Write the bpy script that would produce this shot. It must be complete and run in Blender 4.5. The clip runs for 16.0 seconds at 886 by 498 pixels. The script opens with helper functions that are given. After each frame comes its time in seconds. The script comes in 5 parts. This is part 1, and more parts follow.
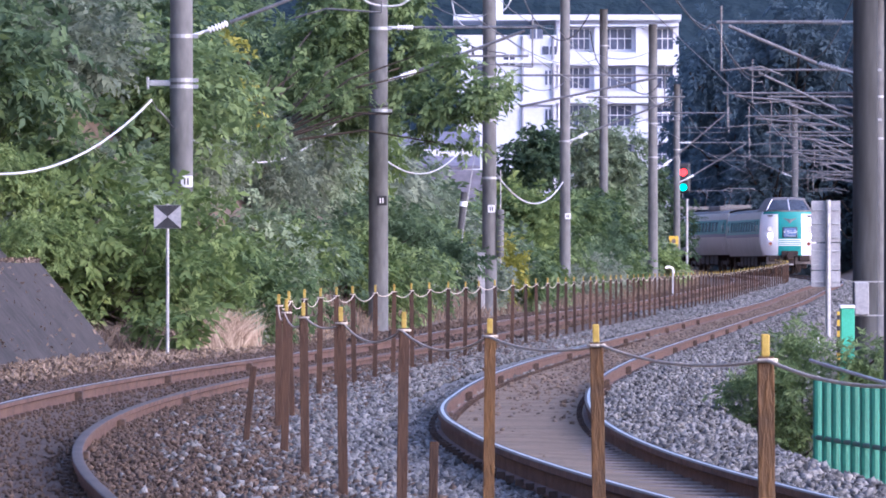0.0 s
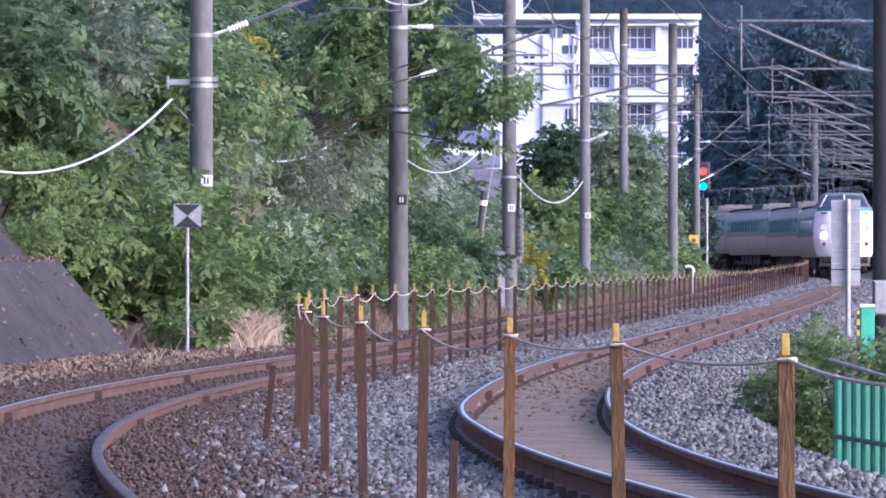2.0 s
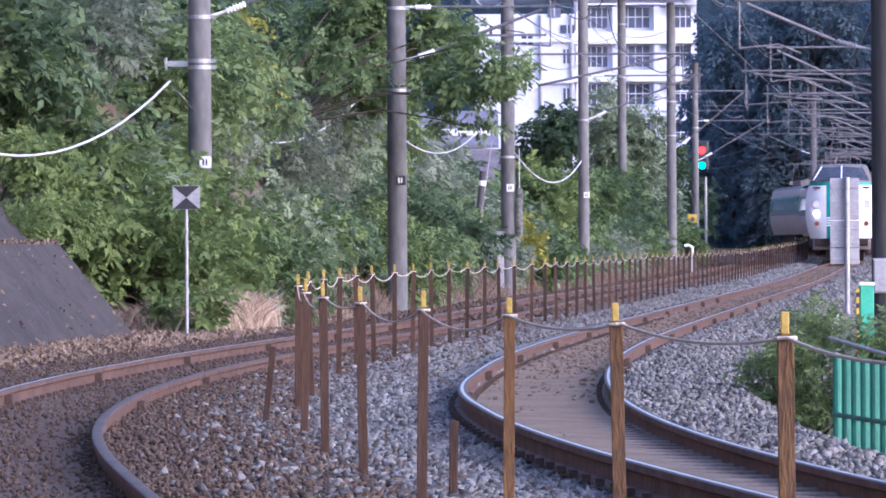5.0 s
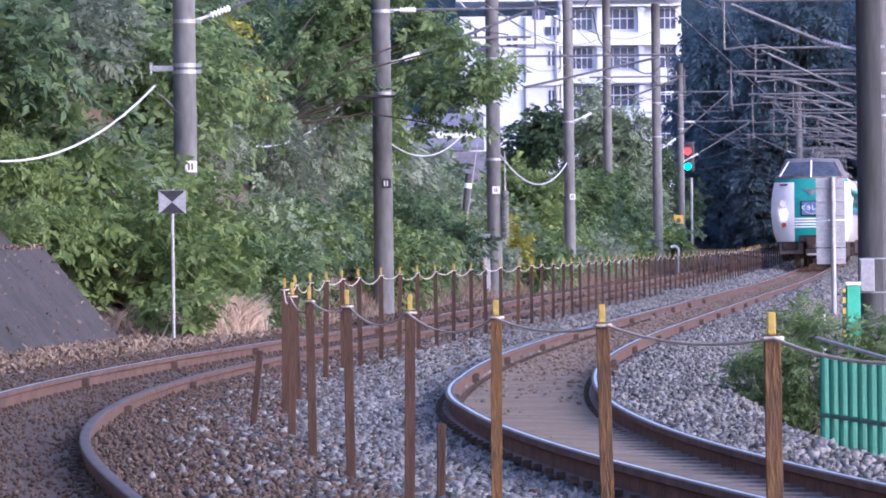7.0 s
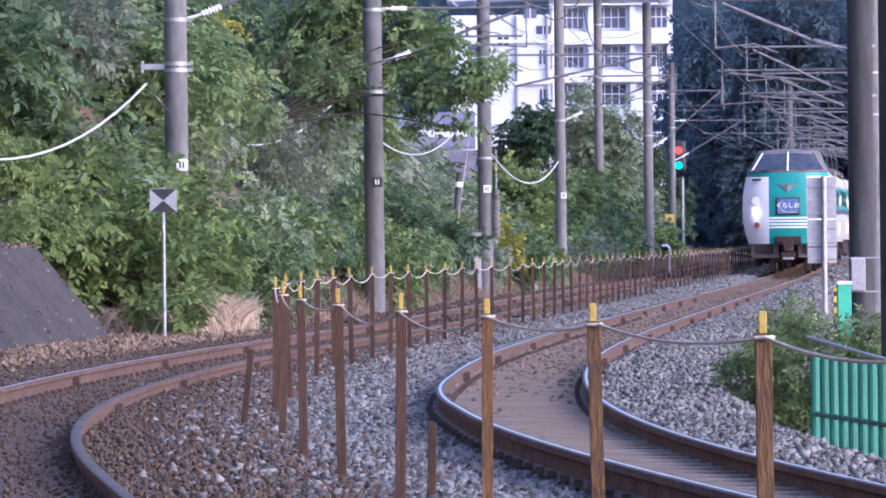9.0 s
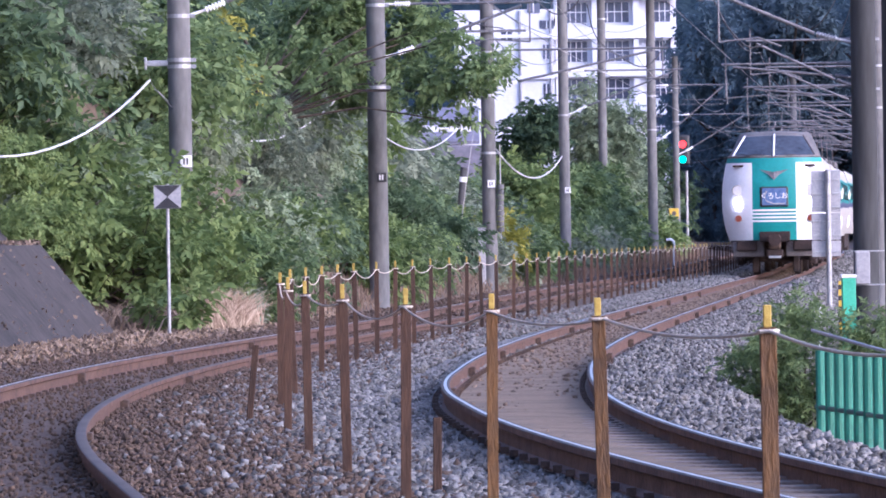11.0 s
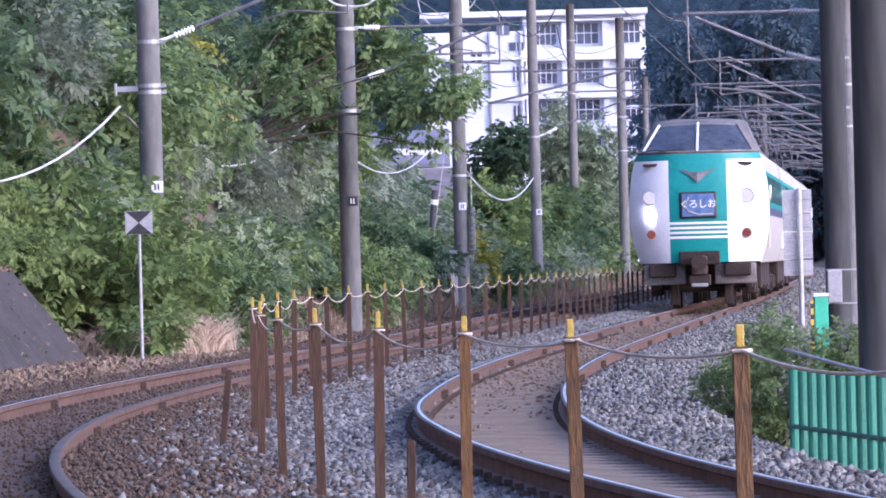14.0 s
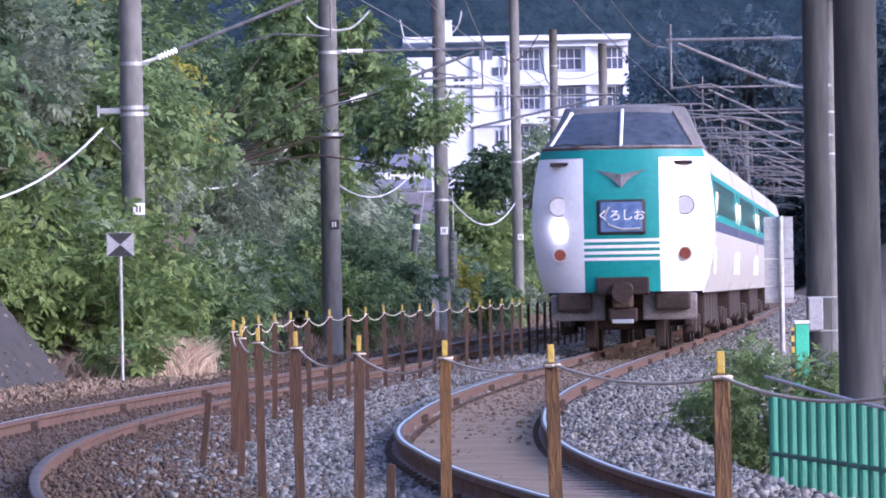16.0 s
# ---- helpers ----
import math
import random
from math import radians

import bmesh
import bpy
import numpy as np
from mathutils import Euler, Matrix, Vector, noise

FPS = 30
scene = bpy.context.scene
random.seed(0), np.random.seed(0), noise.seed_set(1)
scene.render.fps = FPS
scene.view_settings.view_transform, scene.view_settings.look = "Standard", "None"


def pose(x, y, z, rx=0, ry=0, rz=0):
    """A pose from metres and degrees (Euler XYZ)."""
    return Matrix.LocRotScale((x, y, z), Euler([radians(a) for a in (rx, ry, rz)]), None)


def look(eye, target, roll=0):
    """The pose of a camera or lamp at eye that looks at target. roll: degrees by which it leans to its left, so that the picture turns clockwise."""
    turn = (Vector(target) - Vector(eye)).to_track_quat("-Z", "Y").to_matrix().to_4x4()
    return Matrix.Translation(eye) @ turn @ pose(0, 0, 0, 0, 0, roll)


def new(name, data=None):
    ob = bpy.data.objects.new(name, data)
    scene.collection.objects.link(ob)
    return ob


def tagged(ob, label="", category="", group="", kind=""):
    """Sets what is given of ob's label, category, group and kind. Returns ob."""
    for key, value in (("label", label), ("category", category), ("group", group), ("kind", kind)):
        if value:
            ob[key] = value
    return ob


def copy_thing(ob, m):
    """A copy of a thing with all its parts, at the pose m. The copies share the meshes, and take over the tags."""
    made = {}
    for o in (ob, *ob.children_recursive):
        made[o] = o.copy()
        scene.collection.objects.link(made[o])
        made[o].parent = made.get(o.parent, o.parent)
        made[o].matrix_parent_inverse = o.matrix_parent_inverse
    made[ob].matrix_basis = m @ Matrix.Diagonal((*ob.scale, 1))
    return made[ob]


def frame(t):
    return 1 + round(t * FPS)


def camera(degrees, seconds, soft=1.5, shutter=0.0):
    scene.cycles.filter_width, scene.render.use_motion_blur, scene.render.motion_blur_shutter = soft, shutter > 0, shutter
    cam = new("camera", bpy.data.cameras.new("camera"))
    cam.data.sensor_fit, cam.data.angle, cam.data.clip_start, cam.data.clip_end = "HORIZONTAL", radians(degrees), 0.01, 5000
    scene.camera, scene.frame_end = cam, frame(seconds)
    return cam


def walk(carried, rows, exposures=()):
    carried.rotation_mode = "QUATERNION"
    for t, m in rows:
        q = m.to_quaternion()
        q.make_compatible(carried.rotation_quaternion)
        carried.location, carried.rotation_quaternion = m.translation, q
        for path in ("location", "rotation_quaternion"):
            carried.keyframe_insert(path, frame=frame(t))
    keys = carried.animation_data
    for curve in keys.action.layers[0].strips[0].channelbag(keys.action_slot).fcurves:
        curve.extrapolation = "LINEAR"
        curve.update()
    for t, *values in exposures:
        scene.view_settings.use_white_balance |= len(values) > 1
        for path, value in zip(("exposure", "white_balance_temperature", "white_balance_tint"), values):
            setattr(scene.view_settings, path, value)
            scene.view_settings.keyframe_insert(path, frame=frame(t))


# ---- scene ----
cam = camera(7.476, 16.0, soft=1.8)

# ---------------------------------------------------------------- camera
EYE = (0.0, 0.0, 1.1)          # 1.1 m over the rail heads (z = 0)
PATH = [
    (0.0, 0.0000, 0.1289, 0.0000),
    (0.5, 0.0229, 0.1372, 0.0624),
    (1.0, 0.1315, 0.1363, 0.0051),
    (1.5, 0.1524, 0.1169, -0.0609),
    (2.0, 0.1681, 0.1217, 0.0001),
    (2.5, 0.0214, -0.0152, 0.0162),
    (3.0, 0.2250, 0.0548, 0.0803),
    (5.5, 0.1399, -0.0560, 0.4221),
    (6.0, 0.1726, 0.0972, 0.5837),
    (6.5, 0.2063, 0.0217, 0.7078),
    (7.0, 0.0441, -0.0228, 0.6956),
    (7.5, 0.0999, -0.0916, 0.6312),
    (8.0, 0.0851, -0.0347, 0.6021),
    (8.5, 0.0423, -0.1314, 0.5568),
    (9.0, -0.0315, -0.0345, 0.6338),
    (11.5, 0.0698, -0.0794, 1.1177),
    (12.0, 0.0577, 0.2214, 1.5146),
    (12.5, 0.0660, 0.2320, 1.4290),
    (13.0, 0.0024, 0.2815, 1.5236),
    (13.5, -0.1727, 0.1902, 1.4603),
    (14.0, -0.2322, 0.1129, 1.4881),
    (14.5, -0.1901, 0.1856, 1.6009),
    (15.0, -0.3613, 0.3556, 1.2745),
    (15.5, -0.3613, 0.3187, 1.1363),
    (16.0, -0.3915, 0.3156, 1.0291),
]
walk(cam, [(t, pose(*EYE, 90 + p, r, y)) for t, y, p, r in PATH], [(0, 1.56, 5150, 31), (16, 1.56, 5150, 31)])

# ---------------------------------------------------------------- light
world = bpy.data.worlds.new("world")
scene.world = world
world.use_nodes = True
wn = world.node_tree
sky = wn.nodes.new("ShaderNodeTexSky")
sky.sky_type, sky.sun_disc = "NISHITA", False
sky.sun_elevation, sky.sun_rotation = radians(24), radians(122)
sky.air_density, sky.dust_density, sky.ozone_density = 1.0, 3.0, 1.0
wn.links.new(sky.outputs[0], wn.nodes["Background"].inputs[0])
wn.nodes["Background"].inputs[1].default_value = 0.15
sun = new("sun", bpy.data.lights.new("sun", "SUN"))
sun.data.energy, sun.data.angle, sun.data.color = 0.22, radians(20), (1.0, 0.99, 0.97)
sun.matrix_world = look((80, -50, 42), (0, 0, 0))


# ---------------------------------------------------------------- materials
def mat(name, a, b, scale=4.0, rough=0.8, metal=0.0, bump=0.3, fine=8.0, glow=0.0, island=0.0, rnd=0.0, depth=0.02, axis=(1, 1, 1)):
    """A surface that goes from colour a to b by coarse and fine noise."""
    m = bpy.data.materials.new(name)
    m.use_nodes = True
    n, l = m.node_tree.nodes, m.node_tree.links
    bsdf = n["Principled BSDF"]
    geo = n.new("ShaderNodeNewGeometry")
    mp = n.new("ShaderNodeMapping")
    mp.inputs["Scale"].default_value = axis
    tex = n.new("ShaderNodeTexCoord")
    l.new(tex.outputs["Object"], mp.inputs[0])
    n1, n2 = n.new("ShaderNodeTexNoise"), n.new("ShaderNodeTexNoise")
    for k, s in ((n1, scale), (n2, scale * fine)):
        k.inputs["Scale"].default_value, k.inputs["Detail"].default_value = s, 5
        l.new(mp.outputs[0], k.inputs["Vector"])
    add = n.new("ShaderNodeMath")
    add.operation = "ADD"
    l.new(n1.outputs[0], add.inputs[0])
    l.new(n2.outputs[0], add.inputs[1])
    last = add.outputs[0]
    for amount, sock in ((island, geo.outputs["Random Per Island"]), (rnd, None)):
        if amount:
            if sock is None:
                sock = n.new("ShaderNodeObjectInfo").outputs["Random"]
            k = n.new("ShaderNodeMath")
            k.operation = "MULTIPLY_ADD"
            l.new(sock, k.inputs[0])
            k.inputs[1].default_value = amount
            l.new(last, k.inputs[2])
            last = k.outputs[0]
    ramp = n.new("ShaderNodeMapRange")
    ramp.inputs[1].default_value, ramp.inputs[2].default_value = 0.7 + 0.25 * (island + rnd), 1.3 + 0.75 * (island + rnd)
    l.new(last, ramp.inputs[0])
    mix = n.new("ShaderNodeMix")
    mix.data_type = "RGBA"
    mix.inputs[6].default_value, mix.inputs[7].default_value = (*a, 1), (*b, 1)
    l.new(ramp.outputs[0], mix.inputs[0])
    l.new(mix.outputs[2], bsdf.inputs["Base Color"])
    bsdf.inputs["Roughness"].default_value, bsdf.inputs["Metallic"].default_value = rough, metal
    if bump:
        bp = n.new("ShaderNodeBump")
        bp.inputs["Strength"].default_value, bp.inputs["Distance"].default_value = bump, depth
        l.new(add.outputs[0], bp.inputs["Height"])
        l.new(bp.outputs[0], bsdf.inputs["Normal"])
    if glow:
        l.new(mix.outputs[2], bsdf.inputs["Emission Color"])
        bsdf.inputs["Emission Strength"].default_value = glow
    return m


def leaf_mat(name, a, b):
    m = mat(name, a, b, 0.9, 0.62, 0, 0, 5, island=0.45, rnd=0.4)
    n, l = m.node_tree.nodes, m.node_tree.links
    bsdf, out = n["Principled BSDF"], n["Material Output"]
    bsdf.inputs["Specular IOR Level"].default_value = 0.22
    thin, both = n.new("ShaderNodeBsdfTranslucent"), n.new("ShaderNodeMixShader")
    l.new(bsdf.inputs["Base Color"].links[0].from_socket, thin.inputs[0])
    both.inputs[0].default_value = 0.42
    l.new(bsdf.outputs[0], both.inputs[1])
    l.new(thin.outputs[0], both.inputs[2])
    l.new(both.outputs[0], out.inputs["Surface"])
    return m


M = {}
M["ballast"] = mat("ballast", (0.045, 0.043, 0.041), (0.25, 0.243, 0.232), 7, 0.9, 0, 1.0, 2.5)
M["stone_grey"] = mat("stone_grey", (0.036, 0.035, 0.033), (0.235, 0.228, 0.214), 14, 0.8, 0, 0.4, 4, island=1.5)
M["stone_rust"] = mat("stone_rust", (0.036, 0.023, 0.015), (0.135, 0.09, 0.061), 14, 0.9, 0, 0.4, 4, island=0.8)
M["stone_mud"] = mat("stone_mud", (0.075, 0.052, 0.036), (0.22, 0.16, 0.115), 14, 0.9, 0, 0.4, 4, island=0.8)
M["rust_bed"] = mat("rust_bed", (0.042, 0.026, 0.017), (0.12, 0.078, 0.051), 5, 0.95, 0, 0.8, 6)
M["mud"] = mat("mud", (0.11, 0.075, 0.046), (0.245, 0.175, 0.108), 1.6, 0.95, 0, 0.6, 12)
M["soil"] = mat("soil", (0.07, 0.05, 0.035), (0.17, 0.125, 0.09), 0.8, 0.95, 0, 0.6, 9)
M["rail_side"] = mat("rail_side", (0.05, 0.025, 0.017), (0.155, 0.087, 0.06), 3, 0.8, 0.0, 0.4, 8)
M["rail_head"] = mat("rail_head", (0.36, 0.33, 0.31), (0.54, 0.51, 0.49), 2, 0.36, 0.9, 0.05, 8)
M["rail_top"] = mat("rail_top", (0.035, 0.026, 0.022), (0.09, 0.07, 0.06), 2, 0.8, 0.0, 0.1, 8)
M["sleeper"] = mat("sleeper", (0.1, 0.075, 0.06), (0.24, 0.19, 0.155), 5, 0.9, 0, 0.5, 6, rnd=0.5)
M["iron"] = mat("iron", (0.035, 0.024, 0.02), (0.11, 0.07, 0.05), 8, 0.8, 0.2, 0.3, 6)
M["post_rust"] = mat("post_rust", (0.017, 0.0085, 0.006), (0.085, 0.043, 0.024), 40, 0.8, 0.1, 0.4, 3, rnd=0.5, axis=(1, 1, 0.12))
M["post_gold"] = mat("post_gold", (0.013, 0.007, 0.005), (0.14, 0.066, 0.014), 17, 0.7, 0.0, 0.5, 4, rnd=0.6, axis=(1, 1, 0.22))
M["post_yellow"] = mat("post_yellow", (0.3, 0.2, 0.03), (0.5, 0.37, 0.07), 14, 0.6, 0, 0.2, 5)
M["rope"] = mat("rope", (0.36, 0.31, 0.24), (0.62, 0.56, 0.47), 30, 0.8, 0, 0.3, 4)
M["concrete"] = mat("concrete", (0.085, 0.085, 0.085), (0.195, 0.192, 0.19), 1.2, 0.9, 0, 0.2, 9, rnd=0.5, axis=(1, 1, 0.35))
M["wall_concrete"] = mat("wall_concrete", (0.015, 0.0127, 0.0122), (0.058, 0.049, 0.0455), 0.8, 0.95, 0, 0.5, 7)
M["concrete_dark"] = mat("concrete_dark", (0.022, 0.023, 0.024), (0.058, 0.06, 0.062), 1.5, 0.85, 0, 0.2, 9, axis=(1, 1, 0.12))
M["mint"] = mat("mint", (0.04, 0.36, 0.22), (0.08, 0.5, 0.33), 4, 0.5, 0, 0.1, 8)
M["galv"] = mat("galv", (0.28, 0.285, 0.3), (0.46, 0.465, 0.48), 6, 0.5, 0.6, 0.1, 6)
M["arm"] = mat("arm", (0.1, 0.1, 0.108), (0.23, 0.225, 0.24), 5, 0.6, 0.4, 0.2, 6)
M["porcelain"] = mat("porcelain", (0.75, 0.75, 0.77), (0.9, 0.9, 0.92), 4, 0.25, 0, 0.0, 5)
M["cable_white"] = mat("cable_white", (0.45, 0.45, 0.47), (0.65, 0.65, 0.67), 8, 0.5, 0, 0.1, 5)
M["cable_dark"] = mat("cable_dark", (0.03, 0.03, 0.035), (0.08, 0.08, 0.085), 8, 0.6, 0, 0.1, 5)
M["wire"] = mat("wire", (0.14, 0.13, 0.13), (0.3, 0.28, 0.27), 8, 0.5, 0.6, 0.1, 5)
M["black"] = mat("black", (0.012, 0.012, 0.014), (0.035, 0.035, 0.04), 6, 0.5, 0, 0.1, 6)
M["white"] = mat("white", (0.68, 0.68, 0.7), (0.84, 0.84, 0.86), 3, 0.5, 0, 0.05, 8)
M["plate_grey"] = mat("plate_grey", (0.27, 0.27, 0.29), (0.4, 0.4, 0.42), 3, 0.6, 0.1, 0.1, 8)
M["yellow"] = mat("yellow", (0.55, 0.36, 0.03), (0.75, 0.52, 0.06), 5, 0.6, 0, 0.1, 6)
M["green_vinyl"] = mat("green_vinyl", (0.009, 0.115, 0.076), (0.025, 0.195, 0.135), 4, 0.55, 0, 0.15, 8, rnd=0.5)
M["green_rail"] = mat("green_rail", (0.015, 0.06, 0.05), (0.04, 0.13, 0.1), 4, 0.6, 0, 0.1, 8)
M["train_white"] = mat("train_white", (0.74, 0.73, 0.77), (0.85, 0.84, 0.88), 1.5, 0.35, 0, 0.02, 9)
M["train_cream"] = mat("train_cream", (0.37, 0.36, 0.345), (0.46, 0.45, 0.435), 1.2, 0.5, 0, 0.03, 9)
M["train_teal"] = mat("train_teal", (0.004, 0.2, 0.19), (0.012, 0.27, 0.26), 1.5, 0.5, 0, 0.02, 9)
M["train_navy"] = mat("train_navy", (0.05, 0.06, 0.13), (0.09, 0.1, 0.18), 1.5, 0.4, 0, 0.02, 9)
M["train_roof"] = mat("train_roof", (0.09, 0.085, 0.085), (0.19, 0.175, 0.17), 1.5, 0.8, 0, 0.2, 9)
M["under"] = mat("under", (0.012, 0.008, 0.007), (0.045, 0.026, 0.022), 4, 0.85, 0.0, 0.3, 6)
M["skirt"] = mat("skirt", (0.1, 0.085, 0.082), (0.25, 0.22, 0.215), 3, 0.7, 0, 0.1, 6)
M["steel"] = mat("steel", (0.5, 0.5, 0.5), (0.68, 0.68, 0.68), 3, 0.3, 1.0, 0.05, 8)
M["marker_lens"] = mat("marker_lens", (0.14, 0.03, 0.02), (0.26, 0.07, 0.04), 9, 0.2, 0, 0, 5)
M["lens_off"] = mat("lens_off", (0.5, 0.49, 0.52), (0.64, 0.63, 0.66), 9, 0.2, 0, 0, 5)
M["head_glow"] = mat("head_glow", (1.0, 0.9, 0.86), (1.0, 0.95, 0.92), 5, 0.3, 0, 0, 5, glow=7)
M["red_glow"] = mat("red_glow", (1.0, 0.015, 0.01), (1.0, 0.03, 0.02), 5, 0.3, 0, 0, 5, glow=2.0)
M["green_glow"] = mat("green_glow", (0.0, 0.75, 0.5), (0.02, 0.85, 0.6), 5, 0.3, 0, 0, 5, glow=1.0)
M["sign_blue"] = mat("sign_blue", (0.06, 0.11, 0.26), (0.16, 0.24, 0.42), 3, 0.25, 0, 0, 3)
M["glass"] = mat("glass", (0.03, 0.035, 0.045), (0.07, 0.08, 0.1), 1.5, 0.08, 0, 0, 5)
M["side_glass"] = mat("side_glass", (0.01, 0.09, 0.09), (0.03, 0.17, 0.17), 1.0, 0.1, 0, 0, 5, rnd=0.5)
M["plaster"] = mat("plaster", (0.74, 0.74, 0.78), (0.84, 0.84, 0.88), 0.3, 0.85, 0, 0.05, 12)
M["roof_blue"] = mat("roof_blue", (0.14, 0.14, 0.18), (0.23, 0.23, 0.29), 0.4, 0.8, 0, 0.1, 9)
M["far_glass"] = mat("far_glass", (0.05, 0.06, 0.1), (0.16, 0.18, 0.25), 0.6, 0.15, 0, 0, 5, rnd=0.6)
M["bark"] = mat("bark", (0.03, 0.022, 0.018), (0.08, 0.06, 0.045), 6, 0.95, 0, 0.5, 5)
M["straw"] = mat("straw", (0.16, 0.095, 0.055), (0.5, 0.38, 0.25), 3, 0.9, 0, 0, 5, island=1.0)
M["straw_pale"] = mat("straw_pale", (0.26, 0.175, 0.12), (0.6, 0.47, 0.34), 3, 0.9, 0, 0, 5, island=1.0)
M["twig_dead"] = mat("twig_dead", (0.075, 0.055, 0.043), (0.25, 0.185, 0.135), 3, 0.9, 0, 0, 5, island=1.0)
M["leaf_a"] = leaf_mat("leaf_a", (0.055, 0.1, 0.042), (0.27, 0.36, 0.145))
M["leaf_b"] = leaf_mat("leaf_b", (0.1, 0.14, 0.088), (0.37, 0.45, 0.28))
M["leaf_c"] = leaf_mat("leaf_c", (0.07, 0.12, 0.04), (0.27, 0.35, 0.12))
M["leaf_yellow"] = leaf_mat("leaf_yellow", (0.12, 0.15, 0.03), (0.45, 0.42, 0.08))
M["leaf_dark"] = leaf_mat("leaf_dark", (0.04, 0.075, 0.045), (0.16, 0.23, 0.11))
M["leaf_grey"] = leaf_mat("leaf_grey", (0.12, 0.155, 0.105), (0.38, 0.43, 0.31))
# The blue of distance haze is put into the ridge's base colour.
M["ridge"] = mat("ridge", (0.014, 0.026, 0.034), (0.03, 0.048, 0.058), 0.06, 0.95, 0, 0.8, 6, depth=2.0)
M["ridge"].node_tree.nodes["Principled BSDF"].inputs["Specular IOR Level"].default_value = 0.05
# Far wood: distance haze is put into this lifted, bluish leaf colour.
M["leaf_far_haze"] = leaf_mat("leaf_far_haze", (0.07, 0.105, 0.125), (0.14, 0.19, 0.21))


far_leaf = M["leaf_far_haze"].node_tree.nodes["Principled BSDF"]
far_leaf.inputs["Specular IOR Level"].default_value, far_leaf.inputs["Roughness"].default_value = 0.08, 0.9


# ---------------------------------------------------------------- mesh helpers
def link(name, bm, material, parent=None, label="", smooth=False):
    me = bpy.data.meshes.new(name)
    bm.to_mesh(me)
    bm.free()
    me.materials.append(material)
    if smooth:
        me.shade_smooth()
    ob = new(name, me)
    ob.parent = parent
    if label:
        tagged(ob, label)
    return ob


def part(name, bm, material, parent, label="", smooth=False):
    return link(name, bm, material, parent, label, smooth)


def share(name, ob, parent, m):
    """A further piece on the mesh of ob."""
    o = new(name, ob.data)
    o.parent = parent
    o.matrix_basis = m
    return o


def thing(name, label, category, m=None, group="", kind=""):
    ob = tagged(new(name), label, category, group, kind)
    ob.empty_display_size = 0.2
    if m is not None:
        ob.matrix_basis = m
    return ob


def box(bm, x0, x1, y0, y1, z0, z1, bevel=0.0):
    r = bmesh.ops.create_cube(bm, size=1)
    bmesh.ops.transform(bm, verts=r["verts"], matrix=Matrix.LocRotScale(((x0 + x1) / 2, (y0 + y1) / 2, (z0 + z1) / 2), None, (x1 - x0, y1 - y0, z1 - z0)))
    if bevel:
        es = list({e for v in r["verts"] for e in v.link_edges})
        bmesh.ops.bevel(bm, geom=es, offset=bevel, segments=2, affect="EDGES", profile=0.5)
    return bm


def B():
    return bmesh.new()


def pipe(bm, pts, r, n=8, r1=None, caps=True):
    """A round bar through pts, its radius going from r to r1."""
    pts = [Vector(p) for p in pts]
    rings = []
    for i, p in enumerate(pts):
        d = (pts[min(i + 1, len(pts) - 1)] - pts[max(i - 1, 0)]).normalized()
        a = d.cross(Vector((0, 0, 1)) if abs(d.z) < 0.9 else Vector((1, 0, 0))).normalized()
        b = d.cross(a)
        rad = r if r1 is None else r + (r1 - r) * i / (len(pts) - 1)
        rings.append([bm.verts.new(p + (a * math.cos(k * math.tau / n) + b * math.sin(k * math.tau / n)) * rad) for k in range(n)])
    for u, v in zip(rings, rings[1:]):
        for k in range(n):
            bm.faces.new((u[k], u[(k + 1) % n], v[(k + 1) % n], v[k]))
    if caps:
        bm.faces.new(rings[0])
        bm.faces.new(rings[-1][::-1])
    return bm


def disc_stack(bm, p0, p1, count, r, core):
    """Sheds of an insulator between two points."""
    p0, p1 = Vector(p0), Vector(p1)
    pipe(bm, [p0, p1], core, 8)
    for i in range(count):
        c = p0 + (p1 - p0) * ((i + 0.5) / count)
        w = (p1 - p0) / count * 0.28
        pipe(bm, [c - w, c, c + w], r, 10, core * 1.3)
    return bm


def sag(a, b, drop, n=10):
    a, b = Vector(a), Vector(b)
    return [a.lerp(b, i / n) - Vector((0, 0, drop * 4 * (i / n) * (1 - i / n))) for i in range(n + 1)]


def quads(name, verts, faces, material, parent=None, label=""):
    me = bpy.data.meshes.new(name)
    me.from_pydata(verts, [], faces)
    me.materials.append(material)
    ob = new(name, me)
    ob.parent = parent
    if label:
        tagged(ob, label)
    return ob


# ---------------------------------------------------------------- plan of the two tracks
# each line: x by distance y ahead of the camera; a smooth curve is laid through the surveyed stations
RIGHT = ((0, 5.3), (8, 4.1), (16, 3.0), (24, 2.07), (28, 1.66), (32, 1.3), (34.2, 1.1), (36, 0.95), (38.2, 0.8), (41.8, 0.68), (45.5, 0.6), (49, 0.56), (55, 0.62), (60, 0.74),
         (68.4, 1.08), (77.7, 1.58), (90, 2.39), (105, 3.42), (126, 4.88), (157, 7.05), (180, 8.68), (206, 10.45), (227, 11.95), (264, 14.6), (285, 16.05), (303, 17.2), (318, 17.9), (332, 18.15),
         (349, 17.8), (372, 16.75), (391, 15.1), (410, 12.9), (430, 10.1), (450, 6.9), (460, 5.2))
